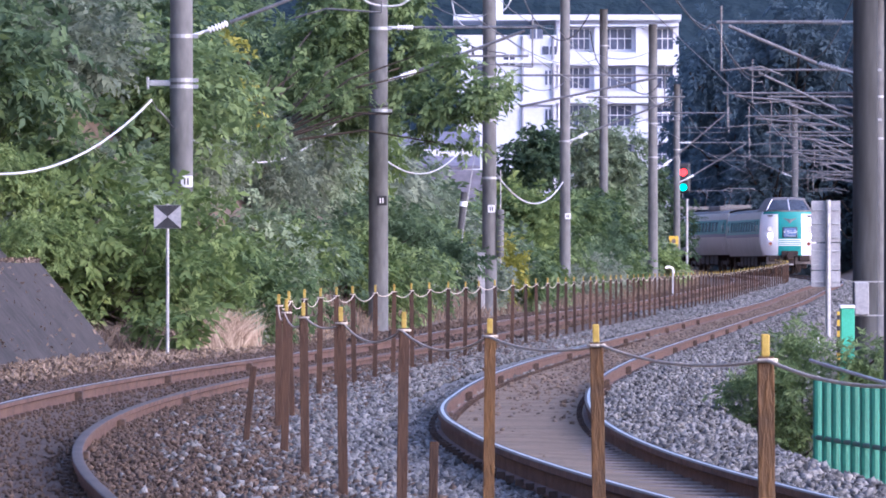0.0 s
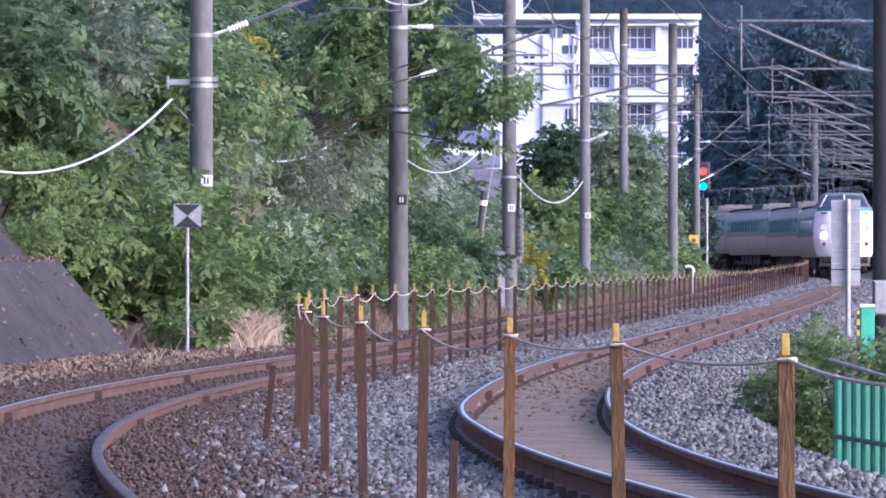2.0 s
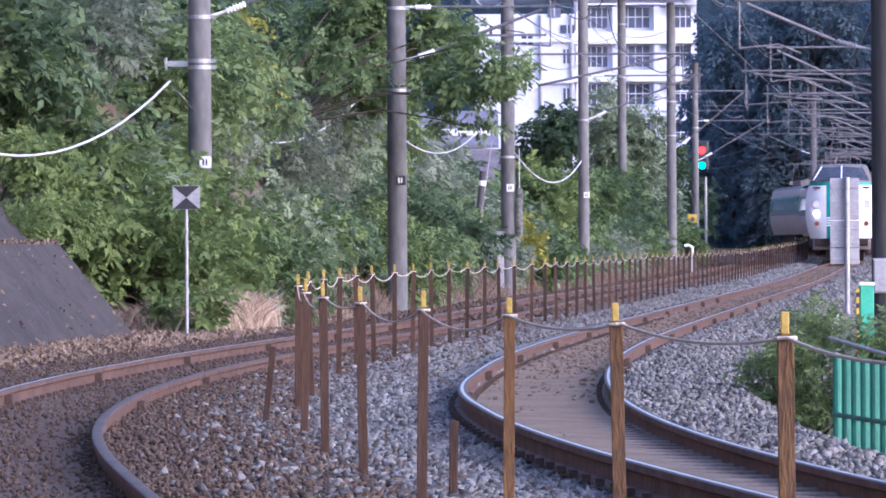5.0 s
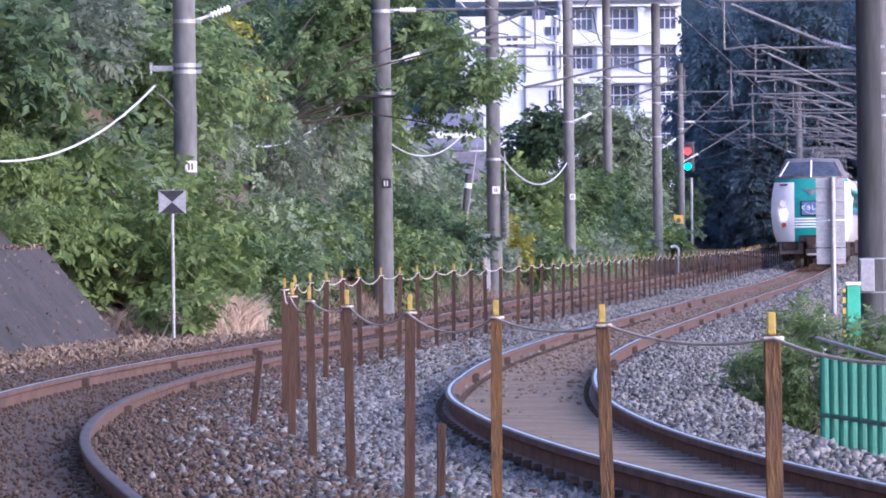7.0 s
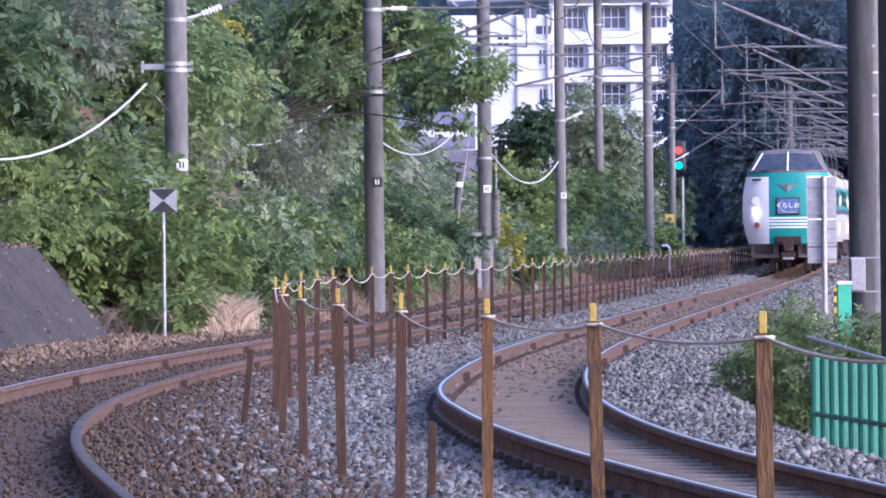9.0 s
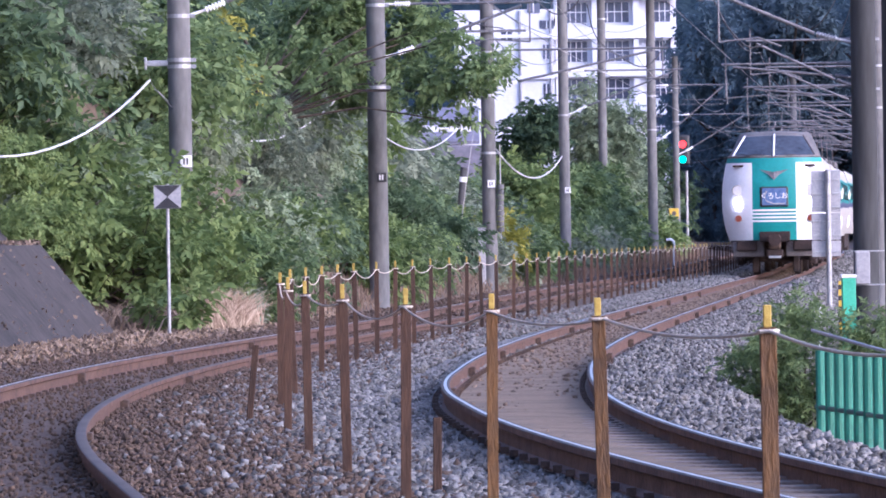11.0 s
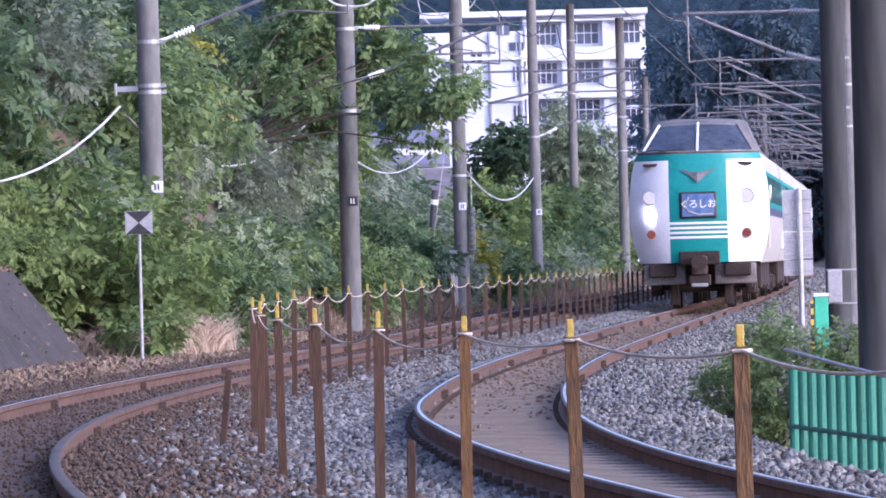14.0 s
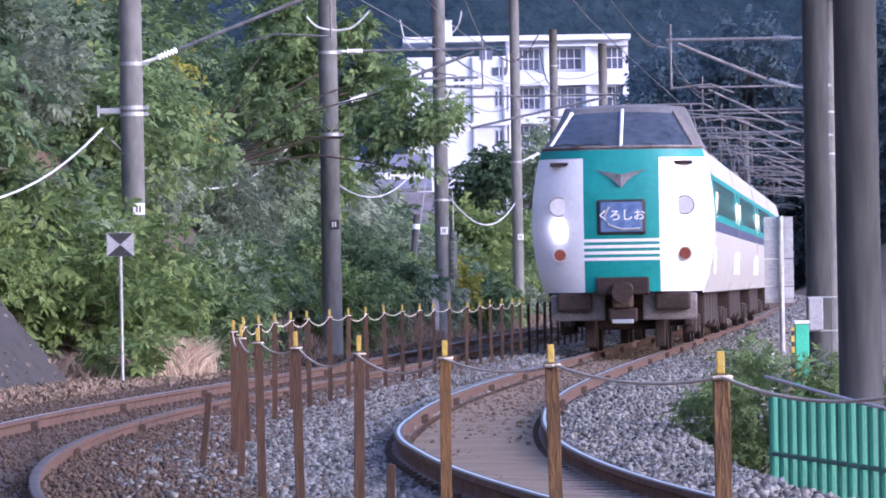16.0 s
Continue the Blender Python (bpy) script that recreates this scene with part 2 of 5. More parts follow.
LEFT = ((0, -0.9), (8, -0.95), (16, -1.2), (24, -1.5), (28, -1.75), (31.8, -2.08), (34.2, -2.32), (37.2, -2.58), (39.5, -2.74), (43, -2.87), (48, -2.94), (52, -2.93), (57, -2.85),
        (64, -2.58), (69, -2.3), (75, -1.9), (80, -1.53), (89, -0.87), (97, -0.35), (104, 0.1), (119, 0.98), (139, 2.1), (157, 3.3), (174, 4.55), (206, 6.8), (227, 8.25), (264, 10.9),
        (285, 12.35), (303, 13.5), (318, 14.2), (332, 14.5), (349, 14.2), (372, 13.1), (391, 11.4), (410, 9.3), (430, 6.6), (450, 3.5), (460, 1.8))


def curve_of(st):
    """A least-squares cubic B-spline over the stations, as a table every half metre."""
    ys, xs = np.array(st).T
    warp = lambda y: np.log((y + 40) / 40)
    knots = np.linspace(warp(0), warp(460), 16)
    h = knots[1] - knots[0]

    def basis(y):
        u = (warp(np.asarray(y, float))[:, None] - (knots[0] + h * (np.arange(-1, 17)))[None]) / h
        a = np.abs(u)
        return np.where(a < 1, 2 / 3 - a ** 2 + a ** 3 / 2, np.where(a < 2, (2 - a) ** 3 / 6, 0))
    A = basis(ys)
    D = np.diff(np.eye(18), 3, axis=0) * 0.05
    c = np.linalg.lstsq(np.vstack([A, D]), np.r_[xs, np.zeros(len(D))], rcond=None)[0]
    grid = np.arange(0, 460.5, 0.5)
    return grid, basis(grid) @ c


GY, GR = curve_of(RIGHT)
_, GL = curve_of(LEFT)


def rise(y):
    """How far the line climbs towards the far bend."""
    d = max(0.0, min(y, 460) - 195)
    return 0.0045 * d * d / (d + 40)


def rx(y):
    return float(np.interp(y, GY, GR))


def lx(y):
    return float(np.interp(y, GY, GL))


def mid(y):
    """The line of the rope fence between the tracks."""
    return (rx(y) + lx(y)) / 2 + 0.06 * math.exp(-((y - 43) / 9) ** 2)


# ---------------------------------------------------------------- ground
def lerp_tab(tab, v):
    return float(np.interp(v, [a for a, _ in tab], [b for _, b in tab]))


def lift(y):
    """Half the cant of the track."""
    return 0.049 * min(1, max(0, (57 - y) / 15))


CUT = ((0, 2.4), (96, 2.4), (103, 2.6), (107, 0.4), (110, 0))
# Unseen past -26: crest added high to block light from the left.
HILL = ((-400, 20), (-90, 44), (-40, 40), (-26, 23), (-14, 11.2), (-8, 5.4), (-5, 2.3), (-4.0, 1.0), (-3.3, 0.15), (-2.6, -0.18), (-1.7, -0.16), (-1.0, -0.14), (0, -0.14))
SHOULDER = ((0, -0.14), (1.0, -0.12), (1.7, -0.17), (2.5, -0.7), (4, -0.95), (12, -1.1), (60, -1.0), (400, 3))
FARHILL = ((0, 0), (24, 0), (32, 4), (60, 26), (120, 48), (400, 60))


def ground_z(x, y):
    return base_z(x, y) + rise(y)


def base_z(x, y):
    yy = min(max(y, 0), 460)
    u, v = x - lx(yy), x - rx(yy)
    if u < -2.6:
        u = min(-2.6, u + lerp_tab(CUT, y))
    wob = noise.noise((x * 0.35, y * 0.12, 3.0))
    if u < 0:
        z = lerp_tab(HILL, u)
        far = 1 if u > -22 else max(0, 1 - (-22 - u) / 8)
        fade = 1 - min(1, max(0, (y - 142) / 55)) * 0.9 * far
        fade *= 1 - min(1, max(0, (y - 465) / 40)) * 0.95
        if z > -0.1:
            z = -0.1 + (z + 0.1) * fade * (1 + 0.12 * wob)
        return z
    if v > 0:
        z = lerp_tab(SHOULDER, v) + (0.1 * wob if v > 2.5 else 0)
        return z + lerp_tab(FARHILL, x) * min(1, max(0, (y - 330) / 60))
    f = u / max(0.5, u - v)
    if v > -1.0:
        return -0.14 + lift(y)
    return -0.14 + 0.1 * max(0, math.sin(f * math.pi)) ** 2


rows_y = [-60, -20, -5] + list(np.arange(0, 60, 2.0)) + list(np.arange(60, 300, 5.0)) + list(np.arange(300, 480, 10.0)) + [500, 540, 600, 800, 1500, 3000]
cols_u = [-900, -400, -150, -90, -60, -40, -32, -26, -20, -17, -14, -11, -9.5, -8, -6.5, -5, -4.4, -3.9, -3.5, -3.1, -2.6, -2.1, -1.6, -1.0, -0.6, 0]
cols_f = [0.17, 0.25, 0.34, 0.42, 0.5, 0.58, 0.66, 0.75, 0.83]
cols_v = [0, 0.6, 1.0, 1.4, 1.75, 2.1, 2.5, 3.2, 4, 6, 9, 14, 22, 40, 70, 130, 300, 900]
verts, faces, slots = [], [], []
for y in rows_y:
    yy = min(max(y, 0), 460)
    L, R = lx(yy), rx(yy)
    for x in [L + u for u in cols_u] + [L + (R - L) * f for f in cols_f] + [R + v for v in cols_v]:
        verts.append((x, y, ground_z(x, y)))
nc = len(cols_u) + len(cols_f) + len(cols_v)
for i in range(len(rows_y) - 1):
    for j in range(nc - 1):
        faces.append((i * nc + j, i * nc + j + 1, (i + 1) * nc + j + 1, (i + 1) * nc + j))
        a = j - len(cols_u)
        if j < 20:
            s = 0
        elif a < 4:
            s = 1
        elif a < len(cols_f) - 2:
            s = 2
        elif a < len(cols_f) + 1:
            s = 3
        elif a < len(cols_f) + 6:
            s = 2
        else:
            s = 0
        slots.append(s)
ground = quads("ground", verts, faces, M["soil"])
for k in ("rust_bed", "ballast", "mud"):
    ground.data.materials.append(M[k])
ground.data.polygons.foreach_set("material_index", slots)
ground.data.shade_smooth()
tagged(ground, "brown soil, rusty ballast and grey crushed stone beside the tracks", "ground", kind="structure")


# ---------------------------------------------------------------- stones of the ballast
def stones(name, label, material, count, place, seed, small=1.0):
    """Loose crushed stones, each a bent eight-sided lump."""
    g = np.random.default_rng(seed)
    base = np.array([(1, 0, 0), (0, 1, 0), (-1, 0, 0), (0, -1, 0), (0, 0, 0.8), (0, 0, -0.8)], float)
    tri = np.array([(0, 1, 4), (1, 2, 4), (2, 3, 4), (3, 0, 4), (1, 0, 5), (2, 1, 5), (3, 2, 5), (0, 3, 5)])
    P = np.array([place(g) for _ in range(count)])
    size = small * g.uniform(0.016, 0.048, (count, 1, 1)) * g.uniform(0.7, 1.3, (count, 1, 3))
    V = base[None] * size * g.uniform(0.65, 1.25, (count, 6, 1))
    q = g.normal(size=(count, 4))
    q /= np.linalg.norm(q, axis=1)[:, None]
    w, x, y, z = q.T
    Rm = np.stack([1 - 2 * (y * y + z * z), 2 * (x * y - z * w), 2 * (x * z + y * w), 2 * (x * y + z * w), 1 - 2 * (x * x + z * z), 2 * (y * z - x * w),
                   2 * (x * z - y * w), 2 * (y * z + x * w), 1 - 2 * (x * x + y * y)], -1).reshape(count, 3, 3)
    V = np.einsum("nij,nkj->nki", Rm, V) + P[:, None]
    F = (tri[None] + 6 * np.arange(count)[:, None, None]).reshape(-1, 3)
    me = bpy.data.meshes.new(name)
    me.vertices.add(count * 6)
    me.vertices.foreach_set("co", V.reshape(-1).astype(np.float32))
    me.loops.add(len(F) * 3)
    me.loops.foreach_set("vertex_index", F.reshape(-1).astype(np.int32))
    me.polygons.add(len(F))
    me.polygons.foreach_set("loop_start", (np.arange(len(F)) * 3).astype(np.int32))
    me.update(calc_edges=True)
    me.validate()
    me.materials.append(material)
    return tagged(new(name, me), label, "stones", kind="stuff")


def band(f0, f1, y0, y1):
    """A place on the ground between the two tracks (0 left, 1 right), denser towards the camera."""
    def place(g):
        y = y0 + (y1 - y0) * g.random() ** 1.5
        f = f0 + (f1 - f0) * g.random()
        x = lx(y) + f * (rx(y) - lx(y))
        return x, y, ground_z(x, y) + g.uniform(-0.005, 0.022)
    return place


def strip(line, v0, v1, y0, y1, lift=0.0):
    def place(g):
        y = y0 + (y1 - y0) * g.random() ** 1.5
        x = line(y) + v0 + (v1 - v0) * g.random()
        return x, y, ground_z(x, y) + lift + g.uniform(-0.005, 0.022)
    return place


def thinning(g):
    """Stones between the rails that thin out towards the muddy stretch."""
    while True:
        y = 46 + 250 * g.random() ** 1.3
        if g.random() < ((y - 46) / 34) ** 1.5:
            break
    x = rx(y) - 0.46 + 0.92 * g.random()
    return x, y, ground_z(x, y) + g.uniform(-0.02, 0.01)


def mixed(centre, spread, y0, y1):
    """Stones strewn across the border between the brown bed and the grey heap."""
    def place(g):
        y = y0 + (y1 - y0) * g.random() ** 1.5
        f = min(0.82, max(0.16, centre + spread * g.normal()))
        x = lx(y) + f * (rx(y) - lx(y))
        return x, y, ground_z(x, y) + g.uniform(-0.005, 0.022)
    return place


stones("ballast_stones", "loose grey crushed stones heaped between the tracks", M["stone_grey"], 40000, band(0.52, 0.84, 24, 165), 1, 0.85)
stones("ballast_stones", "grey stones strewn into the brown bed", M["stone_grey"], 5000, mixed(0.46, 0.09, 24, 110), 10, 0.8)
stones("ballast_stones", "brown stones strewn into the grey heap", M["stone_rust"], 7000, mixed(0.54, 0.08, 24, 110), 11, 0.8)
stones("ballast_stones", "rust-brown crushed stones beside the worn track", M["stone_rust"], 26000, band(0.15, 0.52, 24, 100), 2, 0.55)
stones("ballast_stones", "grey crushed stones on the outer ballast shoulder", M["stone_grey"], 28000, strip(rx, 0.66, 2.5, 26, 160), 3, 0.85)
stones("ballast_stones", "rust-brown crushed stones under the worn rails", M["stone_rust"], 24000, strip(lx, -2.9, 0.6, 30, 120), 4, 0.5)
stones("ballast_stones", "brown stones between the far rails", M["stone_mud"], 9000, thinning, 9, 0.75)
stones("ballast_stones", "grey crushed stones along the far line", M["stone_grey"], 16000, band(0.3, 0.84, 150, 330), 6, 1.7)
stones("ballast_stones", "grey crushed stones on the far shoulder", M["stone_grey"], 9000, strip(rx, 0.66, 2.6, 150, 330), 7, 1.7)
stones("ballast_stones", "rusty stones along the far line", M["stone_rust"], 8000, strip(lx, -2.4, 1.0, 110, 300), 8, 1.5)
stones("ballast_stones", "muddy stones between the rails", M["stone_mud"], 500, strip(rx, -0.45, 0.45, 26, 100, -0.02), 5, 0.6)


# ---------------------------------------------------------------- tracks
RAIL = ((-0.0325, -0.004), (-0.026, 0.0), (-0.011, 0.0015), (0.011, 0.0015), (0.026, 0.0), (0.0325, -0.004), (0.0325, -0.036), (0.009, -0.048), (0.009, -0.118), (0.0625, -0.137), (0.0625, -0.15),
        (-0.0625, -0.15), (-0.0625, -0.137), (-0.009, -0.118), (-0.009, -0.048), (-0.0325, -0.036))


def normal_at(line, y):
    dx = line(y + 0.5) - line(y - 0.5) if y > 0.5 else line(y + 1) - line(y)
    n = Vector((1, -dx, 0))
    return n.normalized()


def track(line, label, name):
    root = thing(name, label, "railway track", kind="structure")
    ys = list(np.arange(0.5, 60, 1.0)) + list(np.arange(60, 459, 2.0))
    for side in (-1, 1):
        V, F, S = [], [], []
        k = len(RAIL)
        for i, y in enumerate(ys):
            n = normal_at(line, y)
            cant = 2 * lift(y) if side < 0 and line is rx else 0.0
            c = Vector((line(y), y, cant + rise(y))) + n * side * 0.566
            V += [tuple(c + n * a + Vector((0, 0, b))) for a, b in RAIL]
            if i:
                for j in range(k):
                    F.append(((i - 1) * k + j, (i - 1) * k + (j + 1) % k, i * k + (j + 1) % k, i * k + j))
                    S.append(1 if j == 2 and (side < 0 or line is rx) else 2 if j < 5 else 0)
        rail = quads("rail", V, F, M["rail_side"], root, "rusty steel rail with a polished head")
        rail.data.materials.append(M["rail_head"])
        rail.data.materials.append(M["rail_top"])
        rail.data.polygons.foreach_set("material_index", S)
    sl = None
    clips = B()
    y = 22.0
    while y < 150:
        n = normal_at(line, y)
        turn = math.degrees(math.atan2(n.y, n.x))
        if sl is None:
            sl = part("sleeper", box(B(), -1.0, 1.0, -0.1, 0.1, -0.08, 0.0, 0.015), M["sleeper"], root)
            sl.matrix_basis = pose(line(y), y, (lift(y) if line is rx else 0) - 0.153, 0, 0, turn)
        else:
            share("sleeper", sl, root, pose(line(y), y, (lift(y) if line is rx else 0) - 0.153, 0, 0, turn))
        if y < 110:
            for s in (-0.566, 0.566):
                for e in (-0.075, 0.075):
                    c = Vector((line(y), y, 0)) + n * (s + e)
                    box(clips, c.x - 0.022, c.x + 0.022, c.y - 0.05, c.y + 0.05, -0.14 + 2 * lift(y) * (s < 0 and line is rx), -0.105 + 2 * lift(y) * (s < 0 and line is rx))
        y += 0.62
    tagged(part("fastenings", clips, M["iron"], root, "dark rail fastenings"), kind="stuff")
    y = 24.0
    blk = None
    while y < 140:
        n = normal_at(line, y)
        for s in (-1, 1):
            c = Vector((line(y), y, 0)) + n * s * 0.6
            if s < 0:
                c = Vector((line(y + 2.2), y + 2.2, 0)) + n * s * 0.53
            if blk is None:
                blk = part("rail_brace", box(B(), -0.035, 0.035, -0.09, 0.09, -0.15, -0.035, 0.01), M["iron"], root, "dark cast-iron rail brace")
                blk.matrix_basis = pose(*c)
            else:
                share("rail_brace", blk, root, pose(*c))
        y += 8.6
    return root


track(lx, "rust-brown curved railway track with polished rail heads", "track_1")
track(rx, "curved railway track with muddy bed and polished rail heads", "track_2")


# ---------------------------------------------------------------- rope fence between the tracks
POSTS = (11.2, 14.2, 17.2, 21.4, 25.4, 29.3, 32.8, 36.3, 40.0, 46.6, 52.1, 55.4, 58.1, 61.2, 64.1, 67.4, 70.3, 73.4, 76.4, 79.3, 82.5, 85.4, 88.5, 92.2, 95.6, 98.6, 101.6, 104.6, 107.6, 110.6, 113.6, 116.6, 119.6, 122.6, 125.6, 128.6, 131.6, 134.6, 137.6, 140.6, 143.6, 146.6, 149.6, 152.6, 155.6, 158.6, 161.6, 164.6, 167.6, 170.6, 173.6, 176.6, 179.6, 182.6, 185.6, 188.6, 191.6, 194.6, 197.6, 200.6, 203.6, 206.6, 209.6, 212.6, 215.6, 218.6, 221.6, 224.6, 227.6, 230.6, 233.6, 236.6, 239.6, 242.6, 245.6, 248.6, 251.6, 254.6, 257.6, 260.6, 263.6, 266.6, 269.6, 272.6, 275.6, 278.6, 281.6, 284.6, 287.6, 290.6, 293.6, 296.6, 299.6, 302.6, 305.6, 308.6, 311.6, 314.6, 317.6, 320.6, 323.6, 326.6, 329.6)


def post_top(y):
    return 0.92 + 0.028 * min(1, max(0, (26 - y) / 8))


for i, y in enumerate(POSTS):
    near = y < 27
    h = post_top(y)
    w, tl = (0.021, 0.042) if near else (0.023, 0.055)
    p = thing("fence_post", "rusty steel rope-fence post with a yellow tip" if not near else "rust-streaked ochre steel rope-fence post with a yellow tip", "fence post",
              pose(mid(y), y, ground_z(mid(y), y), 1.2 * math.sin(i * 2.3), 1.0 * math.sin(i * 1.7)), "rope fence posts")
    b = B()
    box(b, -w, w, -0.006, 0.006, -0.2, h - tl, 0.002)
    box(b, -w, 0.009 - w, 0.006, 0.04, -0.2, h - tl, 0.002)
    part("shaft", b, M["post_gold"] if near else M["post_rust"], p)
    part("tip", box(B(), -0.012, 0.009, -0.009, 0.012, h - tl, h + 0.015, 0.003), M["post_yellow"], p, "yellow painted tip")
    b = B()
    ring = [(0.026 * math.cos(a), 0.026 * math.sin(a) + 0.01, h - tl - 0.01) for a in np.linspace(0, math.tau, 9)]
    part("rope_loop", pipe(b, ring, 0.006, 6), M["rope"], p, "loop of rope")
for i, (a, b2) in enumerate(zip(POSTS, POSTS[1:])):
    A = (mid(a), a, ground_z(mid(a), a) + post_top(a) - (0.052 if a < 27 else 0.065))
    C = (mid(b2), b2, ground_z(mid(b2), b2) + post_top(b2) - (0.052 if b2 < 27 else 0.065))
    tagged(link("fence_rope", pipe(B(), sag(A, C, 0.034 if a < 22 else 0.04 + 0.04 * math.sin(i * 2.1) ** 2, 12), 0.0048, 6), M["rope"], None, "", True), "slack pale rope between two fence posts", "rope", "fence ropes")
for y, f, h, lean in ((42.9, 0.458, 0.5, 6), (30.0, 0.56, 0.36, 1), (50.0, 0.526, 0.62, -2)):
    x = lx(y) + f * (rx(y) - lx(y))
    s = tagged(link("stake", box(B(), -0.02, 0.02, -0.015, 0.015, -0.15, h, 0.004), M["post_rust"]), "short rusty leaning steel stake in the ballast", "stake")
    s.matrix_basis = pose(x, y, ground_z(x, y), 0, lean, 0)


# ---------------------------------------------------------------- poles and overhead line
def pole(x, y, h, r0, r1, label, plate=None, bands=(), mat_name="concrete"):
    z = ground_z(x, y) - 0.3
    p = thing("catenary_pole", label, "pole", pose(x, y, z), "catenary poles")
    part("shaft", pipe(B(), [(0, 0, h * k / 6) for k in range(7)], r0, 20, r1), M[mat_name], p, "", True)
    for bz in bands:
        rr = r0 + (r1 - r0) * (bz - z) / h + 0.012
        b = pipe(B(), [(0, 0, bz - z - 0.03), (0, 0, bz - z + 0.03)], rr, 18)
        box(b, rr - 0.01, rr + 0.07, -0.05, 0.05, bz - z - 0.03, bz - z + 0.03)
        part("steel_band", b, M["galv"], p, "galvanised steel band")
    if plate:
        pz, px, col = plate
        rr = r0 + (r1 - r0) * (pz - z) / h
        pl = part("number_plate", box(B(), px - 0.09, px + 0.09, -rr - 0.02, -rr - 0.005, pz - z - 0.09, pz - z + 0.09, 0.004), M[col], p, "small plate with a marking")
        b = B()
        for k in range(2):
            box(b, px - 0.045 + k * 0.05, px - 0.02 + k * 0.05, -rr - 0.024, -rr - 0.021, pz - z - 0.05, pz - z + 0.05)
        part("marking", b, M["black" if col == "white" else "white"], pl, "plain dark bars")
    return p


def cantilever(x, y, z_low, z_top, reach, way, r=0.026, drop=0.75, label="galvanised tube cantilever with white insulators", loop=False, ins="porcelain"):
    """A hinged bracket of two tubes with insulators, from a pole at x towards way."""
    c = thing("cantilever", label, "catenary bracket", pose(x, y, 0), "catenary brackets")
    s = way
    part("top_tube", pipe(B(), [(s * 0.5, 0, z_top), (s * reach, 0, z_top)], r, 8), M["arm"], c)
    part("diagonal_tube", pipe(B(), [(s * 0.75, 0, z_low + (z_top - z_low) * 0.2), (s * reach * 0.92, 0, z_top - 0.06)], r * 1.15, 8), M["arm"], c)
    part("insulator", disc_stack(pipe(B(), [(s * 0.1, 0, z_top), (s * 0.36, 0, z_top)], 0.022, 8), (s * 0.36, 0, z_top), (s * 0.66, 0, z_top), 6, 0.058, 0.03), M[ins], c, "ribbed insulator")
    part("insulator", disc_stack(pipe(B(), [(s * 0.1, 0, z_low), (s * 0.42, 0, z_low + (z_top - z_low) * 0.09)], 0.024, 8), (s * 0.42, 0, z_low + (z_top - z_low) * 0.09), (s * 0.72, 0, z_low + (z_top - z_low) * 0.19), 6, 0.062, 0.03), M[ins], c, "ribbed insulator")
    part("drop_tube", pipe(B(), [(s * reach * 0.97, 0, z_top + 0.25), (s * reach * 0.97, 0, z_top - drop)], r * 0.7, 6), M["arm"], c)
    arm = [(s * reach * 0.97, 0, z_top - drop), (s * reach * 0.7, 0.05, z_top - drop + 0.06), (s * reach * 0.55, 0.1, z_top - drop - 0.08)]
    if loop:
        arm = [(s * reach * 0.4, 0, z_top - drop * 0.75), (s * reach * 0.9, 0, z_top - drop * 0.75), (s * reach, 0, z_top - drop * 0.9), (s * reach * 0.9, 0, z_top - drop), (s * reach * 0.35, 0, z_top - drop)]
    part("steady_arm", pipe(B(), arm, r * 0.6, 6), M["arm"], c)
    return c


pole(-4.05, 105, 11, 0.185, 0.165, "weathered grey-brown concrete catenary pole among the shrubs", (2.38, 0.09, "white"), (3.85, 3.95, 4.63))
pole(-1.22, 128, 11, 0.19, 0.165, "weathered concrete catenary pole at the foot of the slope", (2.3, 0.07, "black"), (4.0, 5.55))
pole(1.13, 165, 11, 0.185, 0.15, "weathered concrete catenary pole with a marking plate", (2.45, 0.05, "white"), (3.2, 4.6, 5.65))
pole(3.87, 215, 11.5, 0.18, 0.15, "pale concrete catenary pole beside the bend", (2.62, 0.09, "white"), (5.0, 6.4))
pole(8.05, 260, 10.6, 0.195, 0.165, "dark concrete catenary pole before the bend", None, (5.2, 6.5))
pole(6.4, 270, 11.2, 0.18, 0.16, "concrete utility pole above the trees", None, (9.8, 7.7))
pole(10.0, 290, 8.9, 0.15, 0.13, "slim concrete pole beside the signal", None, (6,))
for (x, y, lo, hi, reach, lp) in ((-4.05, 105, 4.62, 5.75, 3.2, False), (-1.22, 128, 4.55, 5.57, 3.0, False), (1.13, 165, 4.75, 5.7, 4.4, False),
                                  (3.87, 215, 5.0, 6.4, 3.8, False), (8.05, 260, 4.7, 6.9, 3.0, True), (10.0, 290, 4.6, 6.3, 3.2, True)):
    cantilever(x, y, lo, hi, reach, 1, loop=lp)
pb = thing("pole_bracket", "short galvanised steel bracket clamped to a pole", "bracket", pose(-4.05, 105, 3.9))
part("arm", box(B(), -0.5, -0.16, -0.05, 0.05, -0.04, 0.05, 0.01), M["galv"], pb)
part("end_plate", box(B(), -0.54, -0.5, -0.08, 0.08, -0.09, 0.1, 0.01), M["galv"], pb)
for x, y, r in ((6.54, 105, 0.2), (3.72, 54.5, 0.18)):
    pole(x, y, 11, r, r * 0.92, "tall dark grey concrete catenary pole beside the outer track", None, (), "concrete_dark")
pole(20.5, 395, 11, 0.2, 0.18, "far concrete catenary pole before the wood", None, ())
cantilever(6.54, 105, 4.05, 4.85, 2.3, -1, ins="galv")
